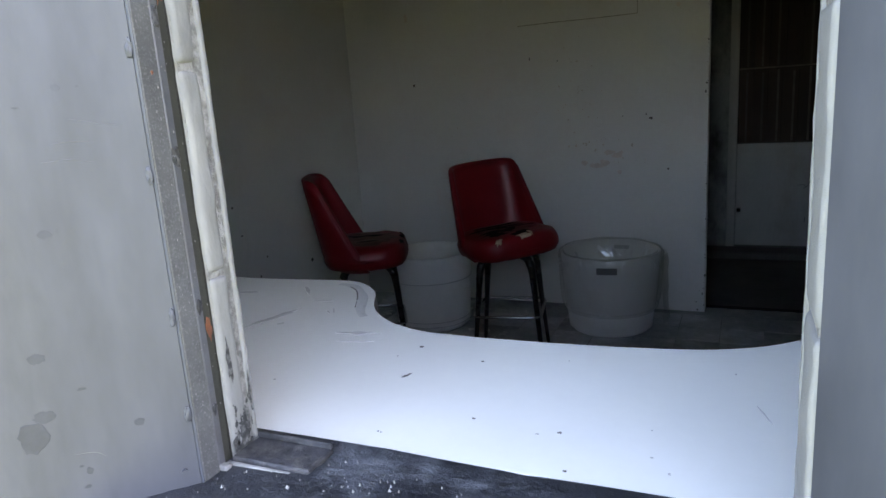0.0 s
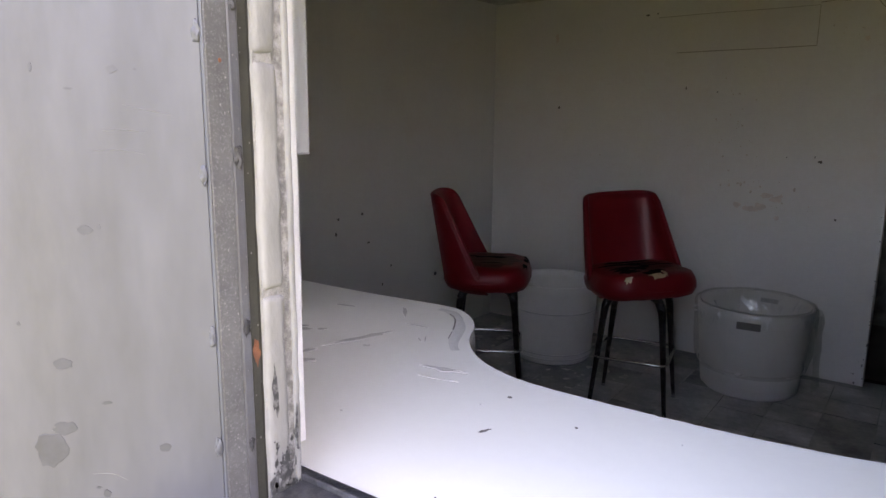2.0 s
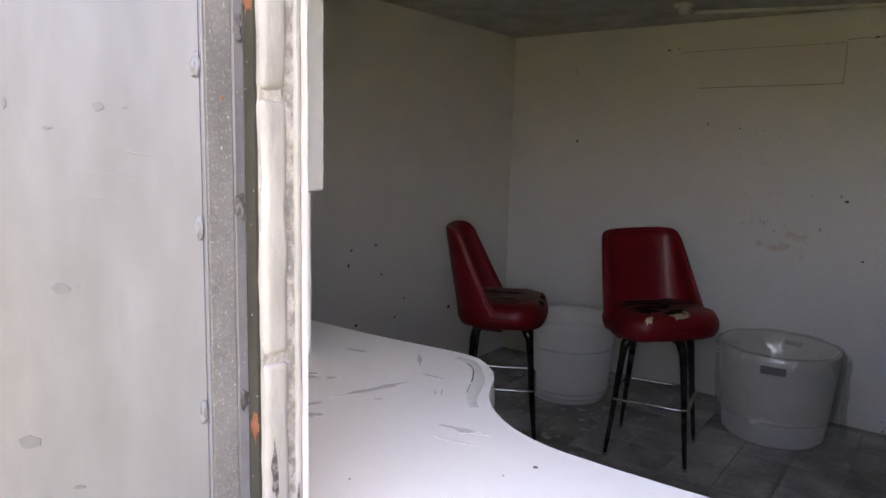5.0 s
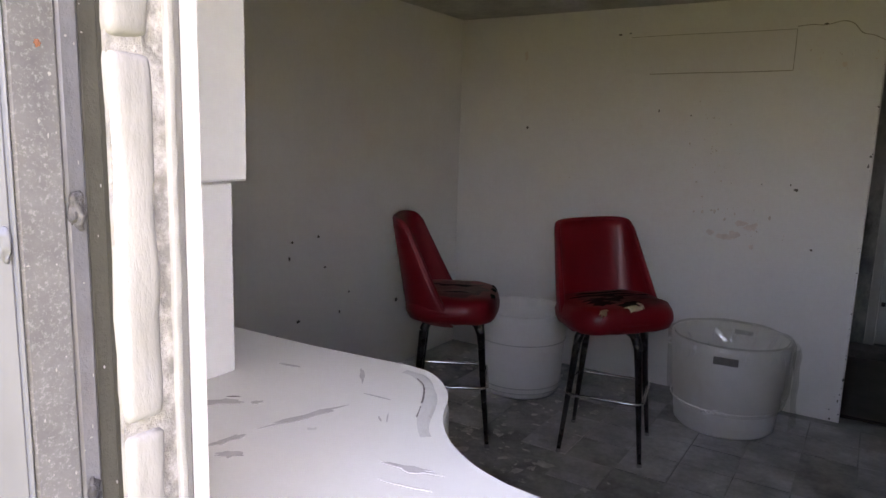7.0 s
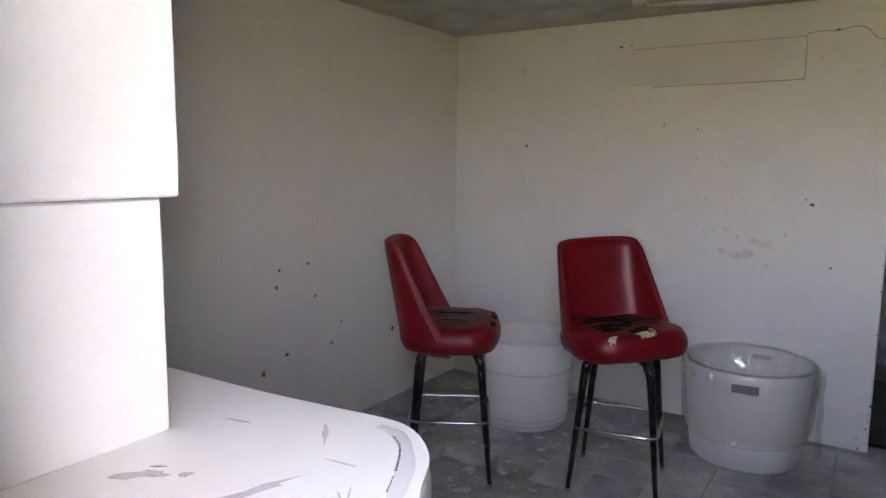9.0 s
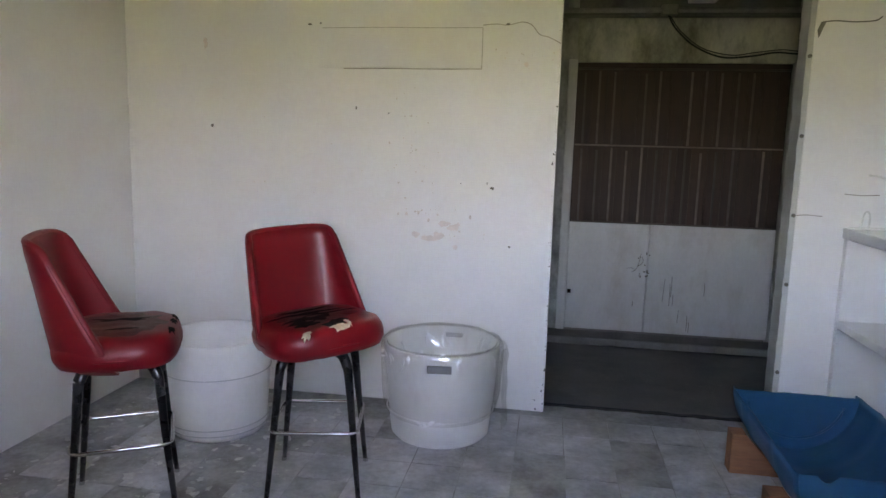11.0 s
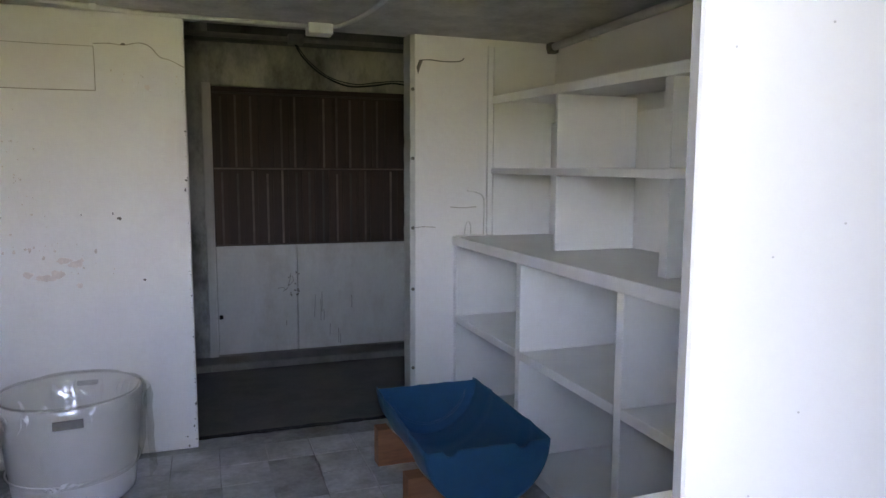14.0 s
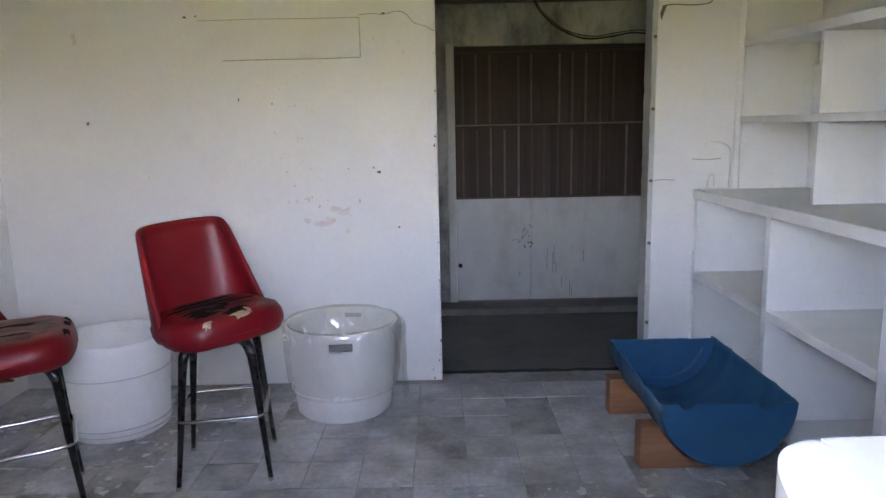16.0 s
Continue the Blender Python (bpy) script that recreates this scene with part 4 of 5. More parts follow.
for z, k in ((1.115, 0.8), (1.231, 1.0), (1.3885, 1.2), (1.522, 1.1), (1.74, 1.0)):
    bm = bmesh.new()
    bmesh.ops.create_icosphere(bm, subdivisions=3, radius=0.004 * k)
    for v in bm.verts:
        v.co = Vector((v.co.x * 0.6, v.co.y * 0.9, v.co.z * 2.2)) + 0.0026 * noise.noise_vector(v.co * 330 + Vector((z * 7, 0, 0)))
    part("weld", bm, M_STEELDARK, frame_ob, "dark lumpy weld", True, pose(OX0 - 0.003, 0.811, z))
for y, z, ry, rz, dx in ((0.8235, 1.550, 0.0045, 0.014, -0.0068), (0.8245, 1.203, 0.0035, 0.012, -0.0068), (0.795, 1.470, 0.0014, 0.0020, -0.0008)):
    bm = blob(ragged(ry, rz, 18, 0.4, int(z * 1000)), 0.0006)
    part("rust_patch", bm, M_RUST, frame_ob, "orange-brown rust patch", m=Matrix(((0, 0, 1, OX0 + dx), (1, 0, 0, y), (0, 1, 0, z), (0, 0, 0, 1))))


M_SOOT = mat("black_jamb_soot", (0.05, 0.05, 0.05), 0.8, var=0.5, scale=60, bump=0.4, bumpscale=150,
             stain=(0.40, 0.39, 0.38), stain_amt=0.7, stain_scale=130)
soot = [(0.8385, 1.160, 0.0030, 0.024), (0.8400, 1.146, 0.0022, 0.012), (0.8645, 1.112, 0.0022, 0.022), (0.843, 1.060, 0.013, 0.014), (0.850, 1.075, 0.008, 0.013)]
rnd = random.Random(31)
for k in range(46):
    soot.append((0.832 + 0.034 * rnd.random(), 1.048 + 0.062 * rnd.random() ** 1.7, 0.0008 + 0.0026 * rnd.random() ** 2, 0.001 + 0.005 * rnd.random() ** 2))
for i, (y, z, ry, rz) in enumerate(soot):
    bm = blob(ragged(ry, rz, 16, 0.5, 500 + i), 0.0005)
    part("soot_patch", bm, M_SOOT, frame_ob, "black soot on the jamb blocks", m=Matrix(((0, 0, 1, OX0 + 0.0006 + 0.00003 * (i % 9)), (1, 0, 0, y), (0, 1, 0, z), (0, 0, 0, 1))))
# weather chips and white grit on the angle, the stop and the jamb
for k in range(70):
    which = rnd.random()
    y, dx = (0.782 + 0.022 * rnd.random(), -0.0009) if which < 0.55 else ((0.807 + 0.009 * rnd.random(), -0.0029) if which < 0.75 else (0.8195 + 0.009 * rnd.random(), -0.0069))
    bm = blob(ragged(0.0002 + 0.0006 * rnd.random() ** 2, 0.0003 + 0.0009 * rnd.random() ** 2, 9, 0.4, 800 + k), 0.0005)
    part("grit", bm, M_WALL_OUT, frame_ob, "white grit stuck to the steel", m=Matrix(((0, 0, 1, OX0 + dx), (1, 0, 0, y), (0, 1, 0, 1.05 + 0.55 * rnd.random()), (0, 0, 0, 1))))

M_SMUDGE = mat("dull_smudge", (0.053, 0.055, 0.066), 0.55, metal=0.2, var=0.3, scale=40, bump=0.0)
M_SCRATCH = mat("pale_scratch", (0.125, 0.126, 0.132), 0.5, var=0.2, scale=30, bump=0.0)


def leaf(mirror, width):
    """A sheet metal shutter leaf: u runs from the hinge outwards, n points to the opening side."""
    s = -1 if mirror else 1
    th = empty("shutter_leaf", "open grey sheet metal shutter leaf, scratched and dull", "shutter", None, "shutter leaves")
    bm = box(0.0, width, -0.012, 0.0, 1.037, 2.10, 0.002)
    part("sheet", bm, M_GALV, th)
    part("back_frame", box(0.02, 0.06, -0.04, -0.013, 1.045, 2.09, 0.002), M_STEELBLUE, th)
    part("back_frame", box(width - 0.05, width - 0.01, -0.04, -0.013, 1.045, 2.09, 0.002), M_STEELBLUE, th)
    for z in () if mirror else (1.126, 1.231, 1.374, 1.492, 1.66, 1.86):
        bm = bmesh.new()
        bmesh.ops.create_icosphere(bm, subdivisions=3, radius=0.0042)
        for v in bm.verts:
            v.co = Vector((v.co.x * 0.8, v.co.y * 0.6, v.co.z * 2.2)) + 0.0022 * noise.noise_vector(v.co * 300 + Vector((z * 9, 0, 0)))
        part("weld", bm, M_GALV, th, "lumpy grey weld", True, pose(0.004, 0.0, z))
    bm = tube(((0.016, 0.0, 1.063), (0.016, 0.003, 1.063)), 0.0035, 10)
    part("rivet", bm, M_GALV, th)
    r2 = random.Random(3)
    for i in range(22):
        u, z = 0.03 + (width - 0.06 if mirror else 0.25) * r2.random(), 1.06 + 0.5 * r2.random()
        bm = blob(ragged(0.001 + 0.003 * r2.random() ** 2, 0.001 + 0.003 * r2.random() ** 2, 14, 0.25, i), 0.0004)
        part("spot", bm, M_SMUDGE, th, "small stain spot",
             m=Matrix(((1, 0, 0, u), (0, 0, 1, 0.00003 * i), (0, 1, 0, z), (0, 0, 0, 1))))
    for u, z, ru, rz in ((0.127, 1.215, 0.008, 0.005), (0.13, 1.157, 0.009, 0.006), (0.142, 1.138, 0.013, 0.016), (0.10, 1.33, 0.006, 0.004),
                         (0.165, 1.44, 0.007, 0.010), (0.07, 1.46, 0.004, 0.003), (0.05, 1.13, 0.005, 0.004)):
        bm = blob(ragged(ru, rz, 20, 0.18, int(z * 100)), 0.0003)
        part("smudge", bm, M_SMUDGE, th, "dull darker smudge", m=Matrix(((1, 0, 0, u), (0, 0, 1, 0.0008 * z - 0.0008), (0, 1, 0, z), (0, 0, 0, 1))))
    for pts in () if mirror else (((0.064, 1.432), (0.045, 1.428), (0.025, 1.424)),
                                      ((0.081, 1.411), (0.063, 1.412), (0.046, 1.41)),
                                      ((0.092, 1.395), (0.07, 1.396), (0.049, 1.392)),
                                      ((0.112, 1.112), (0.095, 1.11), (0.083, 1.102))):
        path = smooth_path([(u, 0.0002, z) for u, z in pts], 6)
        n = len(path)
        part("scratch", tube(path, 0.0003, 4, [0.00008 + 0.00026 * math.sin(math.pi * k / (n - 1)) for k in range(n)]), M_SCRATCH, th, "fine pale scratch")
    return th


a = leaf(False, 0.50)
a.matrix_basis = Matrix.Translation((-0.4325, 0.7795, 0)) @ Matrix(((-0.647, 0.762, 0, 0), (-0.762, -0.647, 0, 0), (0, 0, 1, 0), (0, 0, 0, 1)))
b = leaf(True, 0.24)
b.matrix_basis = Matrix.Translation((0.1345, 0.781, 0)) @ Matrix(((0.62, 0.785, 0, 0), (-0.785, 0.62, 0, 0), (0, 0, 1, 0), (0, 0, 0, 1))) @ Matrix.Diagonal((1, -1, 1, 1))

# ---------------------------------------------------------------- bar stools
def seat_height(x, y):
    """Top of the domed cushion above the floor."""
    r = (abs(x / 0.215) ** 3.3 + abs(y / 0.246) ** 3.3)
    return 0.724 - 0.010 * min(r, 1.0) - 0.040 * max(0.0, min(r, 1.0)) ** 6 - 0.006 * math.cos(6 * x) + 0.005 * noise.noise((x * 14, y * 14, 3.0))


def cushion():
    bm = bmesh.new()
    rings, nu = [], 40
    for k, f in enumerate((0.02, 0.25, 0.5, 0.7, 0.84, 0.93, 0.98, 1.0)):
        ring = []
        for i in range(nu):
            a = 2 * math.pi * i / nu
            c, s = math.cos(a), math.sin(a)
            q = (abs(c) ** 3.3 + abs(s) ** 3.3) ** (-1 / 3.3)
            x, y = 0.215 * f * q * c, 0.246 * f * q * s
            ring.append(bm.verts.new((x, y, seat_height(x, y))))
        rings.append(ring)
    for r, z in ((1.015, 0.655), (1.01, 0.628), (0.96, 0.604), (0.85, 0.594), (0.4, 0.590)):
        ring = []
        for i in range(nu):
            a = 2 * math.pi * i / nu
            c, s = math.cos(a), math.sin(a)
            q = (abs(c) ** 3.3 + abs(s) ** 3.3) ** (-1 / 3.3)
            lump = 1 + 0.022 * noise.noise((5 * c, 5 * s, z * 22))
            ring.append(bm.verts.new((0.215 * r * q * c * lump, 0.246 * r * q * s * lump, z + 0.006 * noise.noise((4 * c, 4 * s, 8.0)))))
        rings.append(ring)
    for p, q in zip(rings, rings[1:]):
        for i in range(nu):
            bm.faces.new((p[i], p[(i + 1) % nu], q[(i + 1) % nu], q[i]))
    bm.faces.new(rings[0][::-1])
    bm.faces.new(rings[-1])
    return bm


def tear(cx, cy, rx, ry, seed, lift, n=20, rough=0.5):
    """A ragged patch lying on the cushion."""
    bm = bmesh.new()
    rnd = random.Random(seed)
    mid = bm.verts.new((cx, cy, seat_height(cx, cy) + lift))
    spread = [1 + rough * (rnd.random() - 0.5) * 2 for i in range(n)]
    rings = []
    for f in (0.2, 0.4, 0.6, 0.8, 1.0):
        ring = []
        for i in range(n):
            a = 2 * math.pi * i / n
            k = 1 + (spread[i] - 1) * f
            x, y = cx + rx * f * k * math.cos(a), cy + ry * f * k * math.sin(a)
            ring.append(bm.verts.new((x, y, seat_height(x, y) + (lift if f < 1 else lift * 0.2))))
        rings.append(ring)
    for i in range(n):
        j = (i + 1) % n
        bm.faces.new((mid, rings[0][i], rings[0][j]))
        for p, q in zip(rings, rings[1:]):
            bm.faces.new((p[i], q[i], q[j], p[j]))
    return bm


def shell_at(u, v, inset=0.0):
    """A place on the bucket back: u runs round it from -1 to 1, v from the seat to the top."""
    z = 0.578 + 0.468 * v
    low = max(0.0, 1 - v / 0.16) ** 2
    xb = -0.212 - 0.080 * v + 0.05 * low
    hw = 0.256 - 0.054 * v ** 1.2 - 0.05 * low - inset
    reach = 0.212 - 0.126 * min(1.0, max(0.0, (v - 0.14) / 0.80)) ** 0.92 - 0.03 * low
    a = u * math.pi / 2
    x = xb + reach * (1 - math.cos(a)) ** 1.35 + inset * math.cos(a) ** 0.7 if abs(u) < 1 else xb + reach
    crown = 0.010 * (1 - u * u) - 0.024 * abs(u) ** 7 if v > 0.99 else 0.0
    return x, hw * math.sin(a), z + crown


def back_shell(thick):
    """The bucket back: a wrapped sheet with an inner lining, joined round its rim."""
    bm = bmesh.new()
    nu, nv = 40, 16
    grid = [[[bm.verts.new(shell_at(-1 + 2 * i / nu, j / nv, thick * side)) for i in range(nu + 1)] for j in range(nv + 1)] for side in (0, 1)]
    for side, rows in enumerate(grid):
        for j in range(nv):
            for i in range(nu):
                q = (rows[j][i], rows[j][i + 1], rows[j + 1][i + 1], rows[j + 1][i])
                bm.faces.new(q if side == 0 else q[::-1])
    o, n = grid
    for j in range(nv):
        for i in (0, nu):
            bm.faces.new((o[j][i], n[j][i], n[j + 1][i], o[j + 1][i]))
    for i in range(nu):
        for j in (0, nv):
            bm.faces.new((o[j][i], o[j][i + 1], n[j][i + 1], n[j][i]))
    return bm


def rim_bead():
    """The welt that runs round the outer rim of the back."""
    def mid(u, v):
        a, b = Vector(shell_at(u, v, 0.0)), Vector(shell_at(u, v, 0.026))
        return (a + b) / 2
    pts = [mid(-1, 0.12 + 0.88 * k / 12) for k in range(12)]
    pts += [mid(-1 + 2 * k / 30, 1.0) for k in range(31)]
    pts += [mid(1, 1.0 - 0.88 * k / 12) for k in range(1, 13)]
    return tube(pts, 0.0135, 10)


def stool(m, swivel, worn, label, lean=0.0):
    th = empty("bar_stool", label, "bar stool", m, "red bar stools")
    # the swivel head of one stool is bent a little sideways
    axis = m.to_3x3().inverted() @ Vector((0.31, -0.95, 0))
    turn = Matrix.Translation((0, 0, 0.59)) @ Matrix.Rotation(radians(lean), 4, axis) @ Matrix.Translation((0, 0, -0.59)) @ pose(0, 0, 0, 0, 0, swivel)
    for sx in (1, -1):
        for sy in (1, -1):
            path = smooth_path([(0.182 * sx, 0.182 * sy, 0.012), (0.155 * sx, 0.157 * sy, 0.28), (0.137 * sx, 0.137 * sy, 0.50),
                                (0.128 * sx, 0.128 * sy, 0.55), (0.105 * sx, 0.108 * sy, 0.582), (0.06 * sx, 0.07 * sy, 0.592)], 6)
            n = len(path)
            radii = [0.0098 + 0.0112 * min(1.0, k / (n * 0.55)) for k in range(n)]
            leg = part("leg", tube(path, 0.015, 12, radii), M_BLACK, th, "black enamelled tapered tube leg", True)
            part("foot_cap", tube([(0.1832 * sx, 0.1832 * sy, 0.0), (0.1822 * sx, 0.1822 * sy, 0.018)], 0.0115, 10), M_CHROME, leg, "worn metal foot cap")
    ring = []
    for k in range(4):
        a0 = math.pi / 4 + k * math.pi / 2
        cx, cy = 0.128 * math.copysign(1, math.cos(a0)), 0.128 * math.copysign(1, math.sin(a0))
        for t in range(6):
            a = a0 - math.pi / 4 + (math.pi / 2) * t / 5
            ring.append((cx + 0.047 * math.cos(a), cy + 0.047 * math.sin(a), 0.283))
    part("footrest", tube(ring, 0.0078, 10, closed=True), M_CHROME, th, "chrome tube footrest ring", True)
    bm = box(-0.10, 0.10, -0.10, 0.10, 0.578, 0.592, 0.004)
    part("swivel_plate", bm, M_BLACK, th, m=turn)
    seat = part("seat", cushion(), M_VINYL, th, "red vinyl seat cushion, torn", True, turn)
    part("back", back_shell(0.026), M_VINYL, th, "wrap-around red vinyl backrest", True, turn)
    part("piping", rim_bead(), M_VINYL, th, "red vinyl welt", True, turn)
    part("seat_welt", tube([(0.216 * math.copysign(abs(math.cos(a)) ** 0.77, math.cos(a)), 0.247 * math.copysign(abs(math.sin(a)) ** 0.77, math.sin(a)), 0.640)
                            for a in [2 * math.pi * k / 44 for k in range(44)]], 0.005, 6, closed=True), M_VINYL, th, "", True, turn)
    part("worn_patch", tear(-0.02 if worn else 0.0, 0.0, 0.13 if worn else 0.155, 0.17, 21 if worn else 22, 0.0016, 32, 0.14), M_WORNVINYL, seat, "vinyl worn dark on the sitting area")
    if worn:
        for cx, cy, rx, ry, s in ((0.03, -0.05, 0.045, 0.10, 1), (-0.06, -0.02, 0.02, 0.13, 2), (0.09, -0.09, 0.035, 0.055, 3), (0.142, 0.015, 0.046, 0.048, 4), (-0.11, 0.0, 0.022, 0.13, 7), (-0.02, 0.06, 0.016, 0.11, 9)):
            part("black_tear", tear(cx, cy, rx, ry, s, 0.0030), M_TORN, seat, "blackened split in the vinyl")
        for cx, cy, rx, ry, s in ((0.188, 0.000, 0.014, 0.038, 5), (0.190, -0.135, 0.009, 0.020, 6), (0.165, 0.050, 0.026, 0.010, 8)):
            part("foam_tear", tear(cx, cy, rx, ry, s, 0.0042), M_FOAM, seat, "exposed yellow foam")
    else:
        for cx, cy, rx, ry, s in ((-0.01, 0.05, 0.10, 0.025, 11), (0.02, -0.10, 0.06, 0.012, 12)):
            part("black_tear", tear(cx, cy, rx, ry, s, 0.0028), M_TORN, seat, "dark worn streak in the vinyl")
        for cy, s in ((-0.10, 13), (0.02, 14), (0.10, 15)):
            part("black_tear", tear(0.19, cy, 0.012, 0.03, s, 0.004), M_TORN, seat, "ragged dark split at the seam")
    return th


stool(pose(-1.060, 3.646, 0, 0, 0, -79), 34, True, "red vinyl bar stool with a torn seat, black legs", 3.2)
stool(pose(-1.745, 3.338, 0, 0, 0, 30), -4, False, "red vinyl bar stool turned sideways, seat seam split")


# ---------------------------------------------------------------- white tubs
def tub(m, r0, r1, h, label, wrapped):
    th = empty("plastic_tub", label, "tub", m, "white tubs against the wall")
    w = 0.008
    prof = [(0.0, 0.0), (r0 - 0.02, 0.0), (r0, 0.02), (r0 + (r1 - r0) * 0.35, h * 0.35), (r1 - 0.004, h * 0.9), (r1, h - 0.006), (r1 - 0.004, h),
            (r1 - w - 0.004, h - 0.004), (r1 - w - 0.006, h * 0.9), (r0 + (r1 - r0) * 0.35 - w, h * 0.35), (r0 - w, 0.03), (0.0, 0.02)]
    bm, _ = lathe(prof, 56)
    part("body", bm, M_TUB, th, "", True)

    def ring_at(z, rad, extra, name, material, label2=""):
        rr = r0 + (r1 - r0) * (z / h) + extra
        part(name, tube([(rr * math.cos(2 * math.pi * k / 48), rr * math.sin(2 * math.pi * k / 48), z) for k in range(48)], rad, 6, closed=True),
             material, th, label2, True)

    if wrapped:
        ring_at(h * 0.30, 0.004, 0.010, "band", M_TUB, "ridge where the film ends")
        wrap = [(0.02, h * 0.30), (0.10, h * 0.32), (r1 - 0.11, h * 0.42), (r1 - 0.06, h * 0.66), (r1 - 0.032, h * 0.86), (r1 - 0.018, h + 0.002), (r1 - 0.004, h + 0.010), (r1 + 0.008, h + 0.006),
                (r1 + 0.014, h - 0.02), (r1 + 0.012, h * 0.82), (r1 + 0.008, h * 0.62), (r1 + 0.000, h * 0.45), (r1 - 0.012, h * 0.33), (r1 - 0.016, h * 0.29), (r1 - 0.020, h * 0.27)]
        bm, rings = lathe(wrap, 110, 0.012, 3)
        for k, ring in enumerate(rings):
            for v in ring:
                c = v.co
                fold = noise.noise((c.x * 16 + c.y * 5, c.y * 16 - c.x * 4, c.z * 6)) + 0.5 * noise.noise((c.x * 40, c.y * 40, c.z * 12 + 5))
                rad = math.hypot(c.x, c.y) + 1e-6
                f = 0.010 * (abs(fold) - 0.25) * (1.6 if k < 6 else 0.7)
                v.co = Vector((c.x * (1 + f / rad), c.y * (1 + f / rad), c.z + (0.6 * f if k < 8 else 0)))
        part("plastic_film", bm, M_FILM, th, "crumpled clear plastic liner", True)
        part("tag", box(-0.056, 0.056, -0.003, 0.001, -0.019, 0.019, 0.001), M_TAG, th, "grey rectangular tag",
             m=pose(0.035, -(r1 + 0.0045), h * 0.875, 3, 0, 6))
        part("tag", box(-0.05, 0.05, -0.002, 0.002, -0.012, 0.012, 0.001), M_TUBLINE, th, "pale tag inside the rim",
             m=pose(0.03, r1 - 0.022, h * 0.9))
        # opaque white shiny creases put the clear liner's glints into the colour
        rnd3 = random.Random(17)
        for k in range(17):
            a = radians(-150 + 125 * rnd3.random())
            if k < 7:
                if radians(-104) < a < radians(-58):
                    a -= radians(48)
                z0, z1, r2, r3 = h * 0.97, h * (0.80 + 0.1 * rnd3.random()), r1 + 0.023, r1 + 0.021
            elif k < 12:
                a = radians(30 + 120 * rnd3.random())
                z0, z1, r2, r3 = h * 0.98, h * (0.66 + 0.15 * rnd3.random()), r1 - 0.02, r1 - 0.06
            else:
                a = radians(-112 + 34 * rnd3.random())
                z0, z1, r2, r3 = h * (0.31 + 0.02 * rnd3.random()), h * (0.275 + 0.02 * rnd3.random()), r1 + 0.004, r1 + 0.000
            b = a + 0.16 * (rnd3.random() - 0.5)
            m2 = 0.5 * (a + b) + 0.03
            pts = smooth_path([(r2 * math.cos(a), r2 * math.sin(a), z0), ((r2 + r3) / 2 * math.cos(m2), (r2 + r3) / 2 * math.sin(m2), (z0 + z1) / 2),
                               (r3 * math.cos(b), r3 * math.sin(b), z1)], 4)
            n = len(pts)
            part("film_crease", tube(pts, 0.002, 6, [0.0007 + 0.0030 * math.sin(math.pi * q / (n - 1)) for q in range(n)]), M_GLINT, th, "white shiny crease standing for a glint on clear plastic", True)
        # white facets set and turned to the window to stand for the film's glints
        for k, (x, y, z, ln, wd, rot) in enumerate(((-0.075, 0.195, 0.86, 0.075, 0.013, 125), (-0.045, 0.185, 0.83, 0.055, 0.009, 140), (-0.100, 0.205, 0.90, 0.040, 0.010, 110), (0.020, 0.195, 0.85, 0.045, 0.006, 140),
                                                    (-0.185, -0.05, 0.93, 0.045, 0.006, 115), (-0.075, -0.14, 0.92, 0.034, 0.008, 95), (-0.262, 0, 0.94, 0.024, 0.006, 20), (-0.255, 0, 0.90, 0.022, 0.005, 160),
                                                    (-0.110, 0, 0.955, 0.030, 0.008, 95), (0.012, 0, 0.975, 0.016, 0.005, 10), (0.125, 0, 0.965, 0.034, 0.008, 60), (0.120, 0, 0.90, 0.030, 0.004, 92),
                                                    (-0.035, 0, 0.290, 0.024, 0.010, 5), (-0.002, 0, 0.315, 0.046, 0.008, 30), (0.035, 0, 0.318, 0.034, 0.006, 12), (0.060, 0, 0.31, 0.024, 0.004, 25))):
            if y == 0:
                y = -math.sqrt((r1 + (0.022 if z > 0.5 else -0.001)) ** 2 - x * x)
            at = Vector((x, y, z * h))
            n = (Vector((0.60 + 0.10 * math.sin(k * 2.1), -3.35, 1.10 + 0.12 * math.cos(k * 1.7)))).normalized()
            side = n.cross(Vector((0, 0, 1))).normalized()
            up = side.cross(n)
            d = math.cos(radians(rot)) * -side + math.sin(radians(rot)) * up
            w = n.cross(d)
            bm = bmesh.new()
            grid = []
            for i in range(8):
                t = -1 + 2 * i / 7
                half = wd * 0.8 * (0.15 + math.sqrt(max(0, 1 - t * t))) * (1 + 0.35 * math.sin(5 * t + k))
                grid.append([bm.verts.new(at + d * (t * ln * 0.6) + w * (half * c + 0.002 * math.sin(3 * t + k)) - n * (0.0012 * c * c + 0.002 * t * t)) for c in (-1, 0, 1)])
            for p, q in zip(grid, grid[1:]):
                for i in range(2):
                    bm.faces.new((p[i], p[i + 1], q[i + 1], q[i]))
            part("film_facet", bm, M_GLINT, th, "white shiny facet standing for a glint on crumpled clear plastic", True)
        # the loose tail of the liner hangs down the side
        bm = bmesh.new()
        rows = []
        for k in range(9):
            z = h * (0.95 - 0.85 * k / 8)
            row = []
            for i in range(7):
                a = radians(-8 + 60 * i / 6)
                rr = r1 + 0.014 + 0.028 * math.sin(math.pi * i / 6) + 0.016 * noise.noise((i * 0.7, k * 0.6, 2.0)) + 0.012 * k / 8
                row.append(bm.verts.new((rr * math.cos(a), rr * math.sin(a), z)))
            rows.append(row)
        for p, q in zip(rows, rows[1:]):
            for i in range(6):
                bm.faces.new((p[i], p[i + 1], q[i + 1], q[i]))
